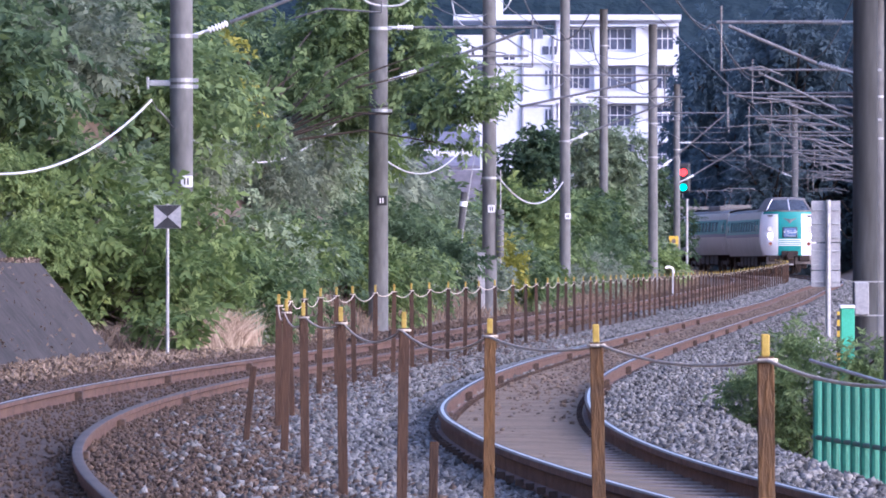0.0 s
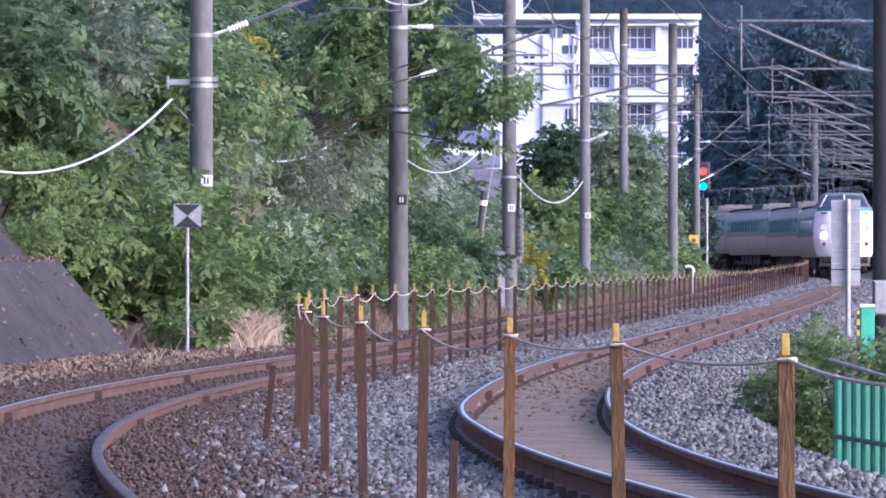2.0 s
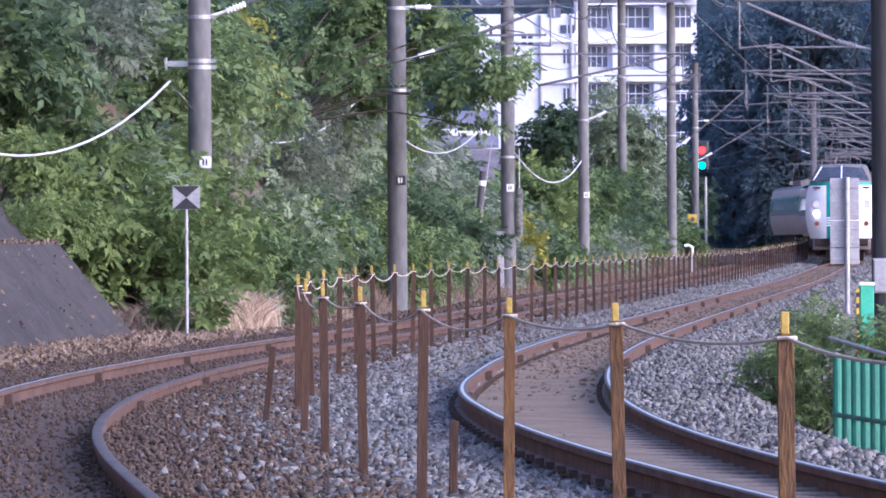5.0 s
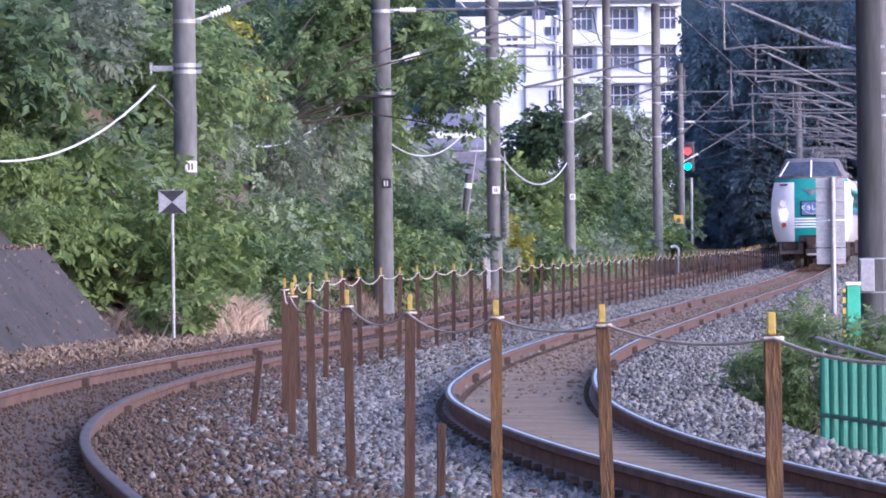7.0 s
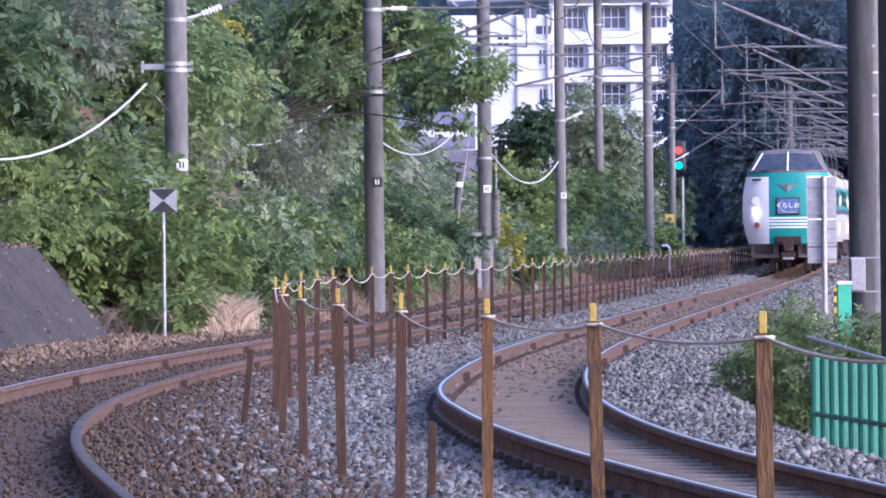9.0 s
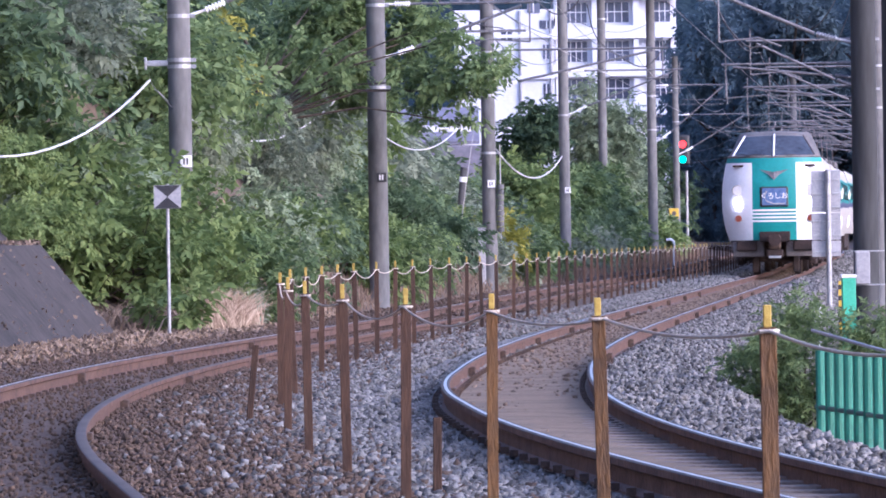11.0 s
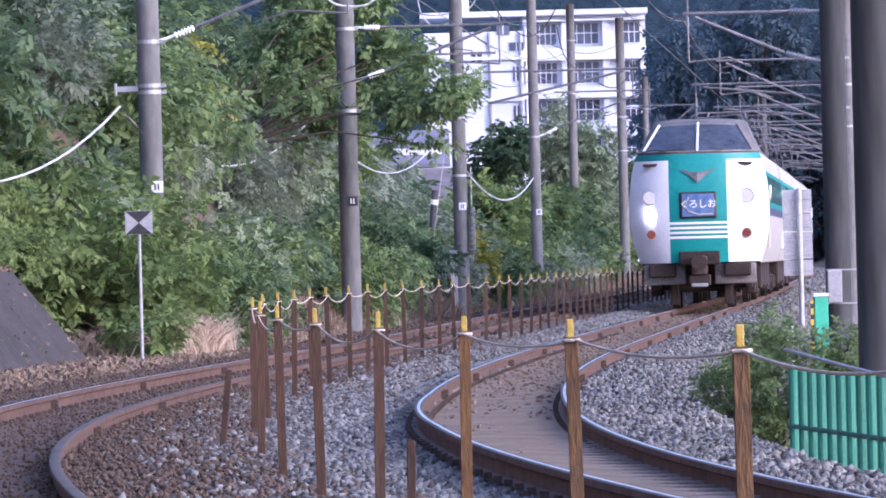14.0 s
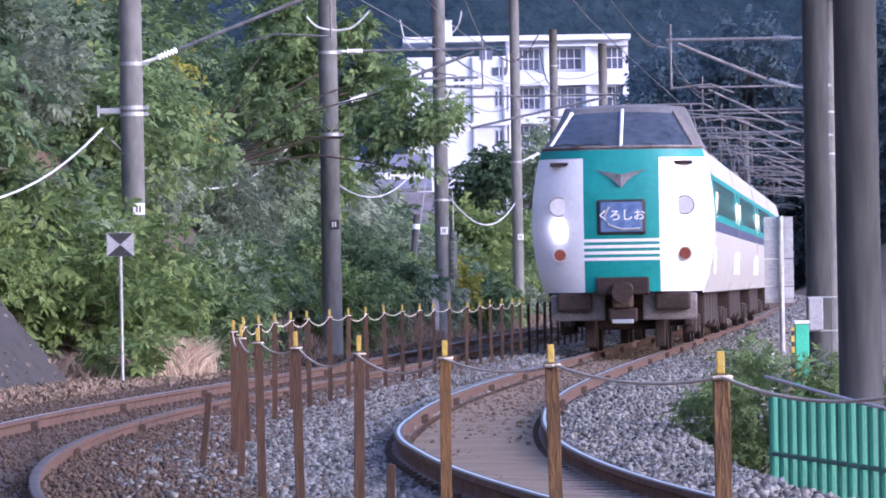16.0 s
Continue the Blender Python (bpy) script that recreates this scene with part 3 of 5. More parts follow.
for k, (y, lo, hi, reach) in enumerate(((150, 4.3, 5.4, 2.7), (178, 4.4, 5.5, 2.9), (205, 4.3, 5.6, 2.9), (232, 4.4, 5.5, 3.0), (258, 4.5, 5.6, 3.0), (285, 4.4, 5.5, 3.0), (312, 4.5, 5.7, 3.2))):
    x = rx(y) + 2.9
    pole(x, y, 9.5, 0.17, 0.15, "grey concrete catenary pole beside the outer track", None, (lo, hi))
    cantilever(x, y, lo, hi, reach, -1, loop=k % 2 == 1, label="dull grey tube cantilever over the outer track", ins="arm")
    cantilever(x, y + 0.6, lo + 0.25, hi - 0.5, reach * 1.2, -1, label="dull grey tube cantilever over the outer track", ins="arm")
cantilever(20.5, 395, 6.2, 7.4, 3.0, -1)


def wires(line, off, z, name, label, y0, y1, step, drop, r):
    y = y0
    while y < y1:
        a, b = (line(y) + off, y, z), (line(y + step) + off, y + step, z)
        tagged(link(name, pipe(B(), sag(a, b, drop, 8), r, 5), M["wire"]), label, "wire", "overhead wires")
        y += step


for ln, off in ((lx, 0.2), (rx, -0.2)):
    wires(ln, off, 5.05, "contact_wire", "thin dark contact wire over the track", 20, 380, 40, 0.02, 0.008)
    wires(ln, off, 5.95, "messenger_wire", "sagging messenger wire over the track", 20, 380, 40, 0.35, 0.008)


# ---------------------------------------------------------------- train
HALF = ((0.95, 1.24), (1.1, 1.3), (1.4, 1.385), (1.8, 1.44), (2.1, 1.45), (2.5, 1.435), (2.95, 1.37), (3.2, 1.31), (3.28, 1.285))


def half_w(z):
    return lerp_tab(HALF, z)


def side_strip(z0, z1, y0, y1, proud=0.0, n=5, xs=(-1, 1)):
    """Both side walls of a car between two heights."""
    b = B()
    for s in xs:
        prev = None
        for k in range(n + 1):
            z = z0 + (z1 - z0) * k / n
            pair = [b.verts.new((s * (half_w(z) + proud), y, z)) for y in (y0, y1)]
            if prev:
                b.faces.new((prev[0], prev[1], pair[1], pair[0]) if s > 0 else (prev[1], prev[0], pair[0], pair[1]))
            prev = pair
    return b


def panel(z0, z1, y0, y1, s, proud, thick=0.02):
    """A thin piece lying on one side wall."""
    b = B()
    vs = [[b.verts.new((s * (half_w(z) + d), y, z)) for z in (z0, z1) for y in (y0, y1)] for d in (proud - thick, proud)]
    i, o = vs
    for q in ((o[0], o[1], o[3], o[2]), (i[0], i[2], i[3], i[1]), (o[0], o[2], i[2], i[0]), (o[1], i[1], i[3], o[3]), (o[2], o[3], i[3], i[2]), (o[0], i[0], i[1], o[1])):
        b.faces.new(q)
    bmesh.ops.recalc_face_normals(b, faces=b.faces)
    return b


def bogie(car, y):
    b = B()
    for s in (-1, 1):
        box(b, s * 0.98 - 0.07, s * 0.98 + 0.07, y - 1.5, y + 1.5, 0.42, 0.62, 0.03)
        for e in (-1.05, 1.05):
            box(b, s * 1.0 - 0.1, s * 1.0 + 0.1, y + e - 0.17, y + e + 0.17, 0.28, 0.6, 0.04)
    box(b, -0.9, 0.9, y - 0.3, y + 0.3, 0.4, 0.8, 0.03)
    bg = part("bogie", b, M["under"], car, "rust-dark bogie frame")
    for e in (-1.05, 1.05):
        b = B()
        for s in (-1, 1):
            pipe(b, [(s * 0.5, y + e, 0.43), (s * 0.635, y + e, 0.43)], 0.43, 24)
        pipe(b, [(-0.6, y + e, 0.43), (0.6, y + e, 0.43)], 0.08, 10)
        part("wheelset", b, M["under"], bg)


def car(lead):
    c = thing("train_car", "teal and white electric train driving car with lit headlights" if lead else "teal and cream electric train coach with dark windows", "train car")
    c.scale = (1, 1, 0.98)
    y0, y1 = -10.45, (8.9 if lead else 10.45)
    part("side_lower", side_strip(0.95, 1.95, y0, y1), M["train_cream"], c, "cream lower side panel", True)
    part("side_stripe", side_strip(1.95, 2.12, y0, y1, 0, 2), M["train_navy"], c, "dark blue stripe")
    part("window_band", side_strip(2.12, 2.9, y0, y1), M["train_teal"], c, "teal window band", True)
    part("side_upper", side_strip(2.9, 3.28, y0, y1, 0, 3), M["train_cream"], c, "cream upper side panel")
    b = B()
    prof = [(1.285, 3.28), (1.15, 3.38), (0.85, 3.46), (0.4, 3.5), (0, 3.51), (-0.4, 3.5), (-0.85, 3.46), (-1.15, 3.38), (-1.285, 3.28)]
    rows = [[b.verts.new((x, y, z)) for x, z in prof] for y in (y0, y1)]
    for k in range(len(prof) - 1):
        b.faces.new((rows[0][k], rows[0][k + 1], rows[1][k + 1], rows[1][k]))
    b.faces.new(rows[0])
    bmesh.ops.recalc_face_normals(b, faces=b.faces)
    part("roof", b, M["train_roof"], c, "dark grey roof", True)
    part("floor", box(B(), -1.24, 1.24, y0, y1, 0.93, 0.99), M["under"], c)
    for ye, nm in ((y0, "rear_wall"),) + (() if lead else ((y1, "front_wall"),)):
        b = B()
        vs = [b.verts.new((half_w(z) - 0.004, ye, z)) for z, _ in HALF] + [b.verts.new((-half_w(z) + 0.004, ye, z)) for z, _ in HALF[::-1]]
        b.faces.new(vs)
        part(nm, b, M["train_cream"], c)
        part("gangway", box(B(), -0.55, 0.55, ye - 0.35 if ye < 0 else ye, ye if ye < 0 else ye + 0.35, 1.0, 3.1, 0.03), M["black"], c, "black gangway bellows")
    win = {}
    yw = -7.4
    while yw < (6.2 if lead else 7.6):
        for s in (-1, 1):
            if s not in win:
                win[s] = part("window", panel(2.24, 2.8, -0.62, 0.62, s, 0.012), M["side_glass"], c, "dark tinted window")
                win[s].matrix_basis = pose(0, yw, 0)
            else:
                share("window", win[s], c, pose(0, yw, 0))
        yw += 1.5
    for yd in ((-9.2, 7.6) if lead else (-9.2, 9.2)):
        for s in (-1, 1):
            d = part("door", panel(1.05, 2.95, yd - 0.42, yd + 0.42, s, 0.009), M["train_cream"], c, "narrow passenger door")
            part("door_glass", panel(2.2, 2.8, yd - 0.2, yd + 0.2, s, 0.016), M["side_glass"], d)
            for e in (-0.46, 0.46):
                part("grab_rail", pipe(B(), [(s * (half_w(1.3) + 0.04), yd + e, 1.25), (s * (half_w(2.6) + 0.035), yd + e, 2.6)], 0.012, 6), M["steel"], d, "bright grab rail")
    for yb in (-7.0, 7.0):
        bogie(c, yb)
    for k, yb in enumerate((-4.2, -2.2, -0.2, 1.9, 3.8)):
        part("equipment_box", box(B(), -1.15, 1.15, yb - 0.8, yb + 0.75, 0.38 + 0.05 * (k % 2), 0.95, 0.04), M["under"], c, "dark underfloor equipment box")
    if not lead:
        for yp in (-5.5, 5.5):
            b = B()
            for s in (-0.55, 0.55):
                pipe(b, [(s, yp - 0.9, 3.75), (s, yp + 0.1, 4.25), (s * 0.8, yp - 0.4, 4.7)], 0.025, 6)
            pipe(b, [(-0.9, yp - 0.4, 4.6), (-0.7, yp - 0.4, 4.7), (0.7, yp - 0.4, 4.7), (0.9, yp - 0.4, 4.6)], 0.025, 6)
            box(b, -0.7, 0.7, yp - 1.1, yp - 0.7, 3.6, 3.78)
            part("pantograph", b, M["wire"], c, "raised grey pantograph")
        part("roof_unit", box(B(), -0.8, 0.8, -2.5, 2.5, 3.46, 3.75, 0.06), M["train_roof"], c, "grey roof air-conditioning unit")
    else:
        nose(c)
    return c


def face_pt(fx, z, proud=0.0):
    """A point of the driving end: fx from -1 to 1 across it, z its height."""
    bow = abs(fx) ** 3.2 * 0.55 + fx * fx * 0.1
    lean = 0.0 if z > 2.2 else (2.2 - z) ** 2 * 0.1
    return Vector((fx * half_w(z), 10.45 - bow - lean - max(0, z - 2.6) * 0.22 + proud, z))


def face_part(name, f0, f1, z0, z1, material, c, label="", proud=0.0, nx=10, nz=10, absolute=False):
    b = B()
    g = []
    for i in range(nz + 1):
        z = z0 + (z1 - z0) * i / nz
        g.append([b.verts.new(face_pt((f0 + (f1 - f0) * j / nx) / (half_w(z) if absolute else 1), z, proud)) for j in range(nx + 1)])
    for i in range(nz):
        for j in range(nx):
            b.faces.new((g[i][j], g[i + 1][j], g[i + 1][j + 1], g[i][j + 1]))
    return part(name, b, material, c, label, True)


def round_part(name, x, z, rad, deep, material, c, label="", n=24):
    p = face_pt(x / half_w(z), z)
    return part(name, pipe(B(), [p + Vector((0, -0.05, 0)), p + Vector((0, deep, 0))], rad, n), material, c, label)


def nose(c):
    """The driving end: flat-faced nose, raised cab, lamps and coupler."""
    S = 0.6
    for z0, z1, edge in ((0.98, 3.15, S),):
        for s in (-1, 1):
            b = B()
            g = []
            for i in range(15):
                z = z0 + (z1 - z0) * i / 14
                g.append([b.verts.new(face_pt((edge + (half_w(z) - edge) * j / 12) / half_w(z) * s, z)) for j in range(13)])
            for i in range(14):
                for j in range(12):
                    b.faces.new((g[i][j], g[i][j + 1], g[i + 1][j + 1], g[i + 1][j]))
            bmesh.ops.recalc_face_normals(b, faces=b.faces)
            part("white_panel", b, M["train_white"], c, "glossy white front panel", True)
    face_part("centre_panel", -S, S, 0.98, 3.15, M["train_teal"], c, "teal front panel", 0, 12, 14, True)
    face_part("top_band", -1, 1, 3.15, 3.28, M["train_teal"], c, "teal band under the windscreen", 0.004, 24, 2)
    for s in (-1, 1):
        b = B()
        for k in range(8):
            z0, z1 = 0.95 + k * 0.29125, 0.95 + (k + 1) * 0.29125
            f = [face_pt(s, z0), face_pt(s, z1)]
            b.faces.new([b.verts.new(v) for v in ((s * half_w(z0), 8.9, z0), f[0], f[1], (s * half_w(z1), 8.9, z1))])
        bmesh.ops.recalc_face_normals(b, faces=b.faces)
        part("cheek", b, M["train_white"], c, "white corner panel")
    # raised cab: foot line, windscreen, dome
    foot = [face_pt(f, 3.28) for f in np.linspace(-1, 1, 13)]
    top = [Vector((0.86 * f, 9.05 - 0.12 * f * f, 4.0 - 0.05 * f * f)) for f in np.linspace(-1, 1, 13)]
    b = B()
    fa, ta = [b.verts.new(v) for v in foot], [b.verts.new(v) for v in top]
    for k in range(12):
        b.faces.new((fa[k], fa[k + 1], ta[k + 1], ta[k]))
    bmesh.ops.recalc_face_normals(b, faces=b.faces)
    cab = part("windscreen_surround", b, M["train_roof"], c, "dark frame round the windscreen", True)
    for a0, a1 in ((0.06, 0.485), (0.515, 0.94)):
        b = B()
        lo, hi = [], []
        for t in np.linspace(a0, a1, 7):
            f = Vector((np.interp(t, np.linspace(0, 1, 13), [v[k] for v in foot]) for k in range(3)))
            h = Vector((np.interp(t, np.linspace(0, 1, 13), [v[k] for v in top]) for k in range(3)))
            up = Vector((0, 0.012, 0.016))
            lo.append(b.verts.new(f.lerp(h, 0.06) + up))
            hi.append(b.verts.new(f.lerp(h, 0.86) + up))
        for k in range(6):
            b.faces.new((lo[k], lo[k + 1], hi[k + 1], hi[k]))
        bmesh.ops.recalc_face_normals(b, faces=b.faces)
        part("windscreen", b, M["glass"], cab, "slanting dark glass windscreen", True)
    for t in (0.05, 0.5, 0.95):
        k = t * 12
        i = min(int(k), 11)
        f, h = foot[i].lerp(foot[i + 1], k - i), top[i].lerp(top[i + 1], k - i)
        part("windscreen_pillar", pipe(B(), [f.lerp(h, 0.03) + Vector((0, 0.02, 0.02)), f.lerp(h, 0.9) + Vector((0, 0.02, 0.02))], 0.028, 8), M["train_white"] if t > 0.1 else M["skirt"], cab, "pale windscreen pillar")
    part("windscreen_rail", pipe(B(), [v.lerp(h, 0.035) + Vector((0, 0.02, 0.02)) for v, h in zip(foot, top)], 0.024, 8), M["skirt"], cab)
    for s, t0, t1 in ((-1, 0.12, 0.36), (1, 0.6, 0.82)):
        for o in (0, 0.16):
            q = foot[int(t0 * 12) + (2 if o else 0)].lerp(top[6], 0.07) + Vector((0, 0.05, 0.02))
            part("wiper", pipe(B(), [q, q + Vector((0.28, -0.06, 0.035)), q + Vector((0.55, -0.02, -0.01))], 0.014, 6), M["black"], cab, "black wiper")
    b = B()
    rings = []
    for yy, w, zt in ((9.05, 0.86, 4.0), (8.3, 0.95, 4.06), (7.3, 1.0, 4.0), (6.2, 1.1, 3.7), (5.2, 1.2, 3.4)):
        rings.append([b.verts.new((x * w + 0, yy - (0.12 * x * x if yy > 9 else 0), zt - 0.05 * x * x if abs(x) < 1.01 else zt)) for x in np.linspace(-1, 1, 9)])
    for u, v in zip(rings, rings[1:]):
        for k in range(8):
            b.faces.new((u[k], u[k + 1], v[k + 1], v[k]))
    for side in (0, 8):
        lows = [b.verts.new((half_w(3.26) * (1 if side else -1), y, 3.26)) for y in (9.62, 8.6, 7.3, 6.2, 5.2)]
        for k in range(4):
            b.faces.new((rings[k][side], rings[k + 1][side], lows[k + 1], lows[k]))
    bmesh.ops.recalc_face_normals(b, faces=b.faces)
    part("cab_roof", b, M["train_roof"], c, "dark grey domed cab roof", True)
    for s in (-1, 1):
        round_part("lamp_ring", s * 1.0, 2.37, 0.16, 0.05, M["arm"], c, "dark round lamp surround")
        round_part("upper_lamp", s * 1.0, 2.37, 0.14, 0.06, M["lens_off"], c, "unlit round lamp glass")
        round_part("headlight", s * 0.99, 2.0, 0.12, 0.07, M["head_glow"], c, "brilliant white headlight")
        round_part("marker_ring", s * 0.99, 1.59, 0.115, 0.06, M["steel"], c, "bright ring of a tail lamp")
        round_part("marker_lamp", s * 0.99, 1.59, 0.092, 0.072, M["marker_lens"], c, "unlit brown-red tail lamp")
        p = face_pt(s * 0.67, 3.06)
        part("air_slot", box(B(), p.x - 0.23, p.x + 0.23, p.y - 0.1, p.y + 0.035, p.z - 0.03, p.z + 0.03, 0.01), M["under"], c, "dark air slot")
    # emblem: a winged V in dull metal
    b = B()
    y = 10.43
    for s in (-1, 1):
        pts = [(s * 0.41, y - 0.02, 2.96), (0, y + 0.03, 2.88), (0, y + 0.07, 2.66), (s * 0.16, y + 0.01, 2.82)]
        b.faces.new([b.verts.new(v) for v in pts])
        b.faces.new([b.verts.new((x, yy - 0.06, z)) for x, yy, z in pts])
    bmesh.ops.recalc_face_normals(b, faces=b.faces)
    part("emblem", b, M["arm"], c, "dull metal winged emblem")
    # name board
    y = 10.46
    board = part("headboard", box(B(), -0.39, 0.39, y - 0.08, y + 0.02, 1.9, 2.48, 0.05), M["black"], c, "rounded headboard frame")
    part("headboard_glass", box(B(), -0.33, 0.33, y + 0.005, y + 0.028, 1.95, 2.43, 0.01), M["sign_blue"], board, "blue and white name screen")
    b = B()
    pipe(b, [(-0.3, y + 0.03, 2.0), (0.0, y + 0.03, 1.99), (0.2, y + 0.03, 2.06), (0.27, y + 0.03, 2.2), (0.2, y + 0.03, 2.36)], 0.022, 6)
    part("wave_stroke", b, M["plate_grey"], board, "pale wave stroke")
    cu = bpy.data.curves.new("name", "FONT")
    cu.body, cu.size, cu.extrude, cu.align_x, cu.offset = "くろしお", 0.19, 0.004, "CENTER", 0.002
    tmp = new("lettering", cu)
    bpy.context.view_layer.update()
    me = bpy.data.meshes.new_from_object(tmp)
    bpy.data.objects.remove(tmp)
    me.materials.append(M["white"])
    le = new("lettering", me)
    le.parent = board
    le.matrix_basis = pose(0, y + 0.036, 2.15, 90, 0, 180)
    for k in range(4):
        z = 1.49 + k * 0.1
        face_part("white_stripe", -S, S, z, z + 0.05, M["train_white"], c, "thin white stripe", 0.006, 12, 1, True)
    # coupler, steps and skirt
    part("coupler_recess", box(B(), -0.42, 0.42, 9.9, 10.4, 0.93, 1.22, 0.03), M["under"], c, "dark coupler recess")
    cp = part("coupler", box(B(), -0.16, 0.16, 9.9, 10.62, 0.72, 1.12, 0.05), M["iron"], c, "rusty knuckle coupler")
    part("knuckle", pipe(B(), [(0, 10.55, 0.98), (0, 10.7, 0.98)], 0.17, 16), M["under"], cp)
    part("coupler_tray", box(B(), -0.22, 0.22, 10.0, 10.55, 0.5, 0.72, 0.03), M["under"], c)
    part("step_bar", box(B(), -0.17, 0.17, 10.5, 10.58, 0.47, 0.54, 0.01), M["steel"], c, "bright steel step")
    for s in (-1, 1):
        part("buffer_box", box(B(), s * 0.78 - 0.28, s * 0.78 + 0.28, 9.7, 10.15, 0.68, 0.97, 0.04), M["under"], c, "dark box under the front")
        part("skirt", box(B(), min(s * 0.3, s * 1.16), max(s * 0.3, s * 1.16), 9.85, 9.95, 0.52, 0.95, 0.03), M["skirt"], c, "dirty white skirt plate")
        part("rail_guard", box(B(), s * 0.56 - 0.08, s * 0.56 + 0.08, 9.4, 9.55, 0.08, 0.6, 0.02), M["under"], c, "rail guard")


CARS = [car(True)] + [car(False) for _ in range(3)]

# ---------------------------------------------------------------- how the train runs
ARC = np.r_[0, np.cumsum(np.hypot(np.diff(GR), np.diff(GY)))]


def along(s):
    """The place on the outer track at arc length s; on a straight line past the far end."""
    if s > ARC[-1]:
        d = np.array([GR[-1] - GR[-4], GY[-1] - GY[-4]])
        d /= np.linalg.norm(d)
        return np.array([GR[-1], GY[-1]]) + d * (s - ARC[-1])
    return np.array([np.interp(s, ARC, GR), np.interp(s, ARC, GY)])


FRONT = ((0, 349), (1, 332.5), (5.5, 264), (9, 214.5), (12.5, 164), (14.5, 131.5), (16, 107.5)
)


def front_at(t):
    """Distance ahead at which the driving end stands at t seconds."""
    ts, ds = np.array(FRONT).T
    c = np.polyfit(ts, ds, 3)
    return float(np.polyval(c, t))


def motions():
    for k, c in enumerate(CARS):
        rows = []
        for i in range(33):
            t = i * 0.5
            s0 = float(np.interp(front_at(t), GY, ARC)) + 10.45 + k * 21.3
            a, b = along(s0 - 7), along(s0 + 7)
            m = (a + b) / 2
            d = a - b
            rows.append((t, pose(m[0], m[1], rise(m[1]), 0, 0, math.degrees(math.atan2(-d[0], d[1])))))
        walk(c, rows)


# ---------------------------------------------------------------- plants
def leaves(name, blobs, count, size, seed, material, parent=None, label="", shell=0.6, long=1.6, ragged=0.4, per=9):
    """Sprays of folded leaves, set in two rows along twigs that reach out of the given lumps (centre, radii)."""
    g = np.random.default_rng(seed)
    unit = lambda v: v / np.linalg.norm(v, axis=-1, keepdims=True)
    w = np.array([r[0] * r[2] + r[1] * r[2] + r[0] * r[1] for _, r in blobs], float)
    nt = count // per
    pick = g.choice(len(blobs), nt, p=w / w.sum())
    C, Rr = np.array([b[0] for b in blobs], float)[pick], np.array([b[1] for b in blobs], float)[pick]
    d = unit(g.normal(size=(nt, 3)) + np.array([0, 0, 0.15]))
    rad = shell + (1.0 - shell) * g.random((nt, 1)) ** 0.7
    base = C + d * Rr * rad * g.uniform(0.8, 1.0 + ragged, (nt, 1))
    out = unit(d * np.array([1, 1, 0.5]) + g.normal(scale=0.45, size=(nt, 3)) + np.array([0, 0, -0.1]))
    face = unit(d * 0.45 + np.array([0, 0, 0.7]) + g.normal(scale=0.35, size=(nt, 3)))
    across = unit(np.cross(out, face))
    face = np.cross(across, out)
    reach = size * per * 0.34 * g.uniform(0.7, 1.3, (nt, 1))
    k = np.arange(per)[None, :, None]
    row = np.where(k % 2 == 0, 1.0, -1.0)
    droop = np.array([0, 0, -1.0])
    P = base[:, None] + out[:, None] * reach[:, None] * (k / per) + droop * reach[:, None] * 0.25 * (k / per) ** 2
    a = unit(out[:, None] * (0.35 + 0.5 * (k / per)) + across[:, None] * row * 0.8 + g.normal(scale=0.22, size=(nt, per, 3)) + droop * 0.18)
    nrm = unit(face[:, None] + g.normal(scale=0.3, size=(nt, per, 3)))
    b = unit(np.cross(nrm, a))
    s = size * g.uniform(0.6, 1.3, (nt, per, 1))
    mid_ = P + a * s * long * 0.45 + nrm * s * 0.1
    V = np.stack([P, mid_ + b * s * 0.4, P + a * s * long + droop * s * 0.2, mid_ - b * s * 0.4], 2)
    n = nt * per
    F = (np.array([(0, 1, 2), (0, 2, 3)])[None] + 4 * np.arange(n)[:, None, None]).reshape(-1, 3)
    me = bpy.data.meshes.new(name)
    me.vertices.add(n * 4)
    me.vertices.foreach_set("co", V.reshape(-1).astype(np.float32))
    me.loops.add(len(F) * 3)
    me.loops.foreach_set("vertex_index", F.reshape(-1).astype(np.int32))
    me.polygons.add(len(F))
    me.polygons.foreach_set("loop_start", (np.arange(len(F)) * 3).astype(np.int32))
    me.update(calc_edges=True)
    me.validate()
    me.materials.append(material)
    ob = new(name, me)
    ob.parent = parent
    if label:
        tagged(ob, label)
    return ob


def limbs(b, base, height, r, n, seed, spread=0.5):
    g = random.Random(seed)
    base = Vector(base)
    tip = base + Vector((g.uniform(-0.1, 0.1) * height, 0, height * 0.75))
    pipe(b, [base, base.lerp(tip, 0.5) + Vector((0.05 * height * g.uniform(-1, 1), 0, 0)), tip], r, 8, r * 0.35)
    for k in range(n):
        p = base.lerp(tip, 0.3 + 0.65 * k / n)
        a = g.uniform(0, math.tau)
        q = p + Vector((math.cos(a) * spread, math.sin(a) * spread, g.uniform(0.15, 0.5))) * height * 0.45
        pipe(b, [p, p.lerp(q, 0.5) + Vector((0, 0, -0.03 * height)), q], r * 0.4, 6, r * 0.12)
    return b


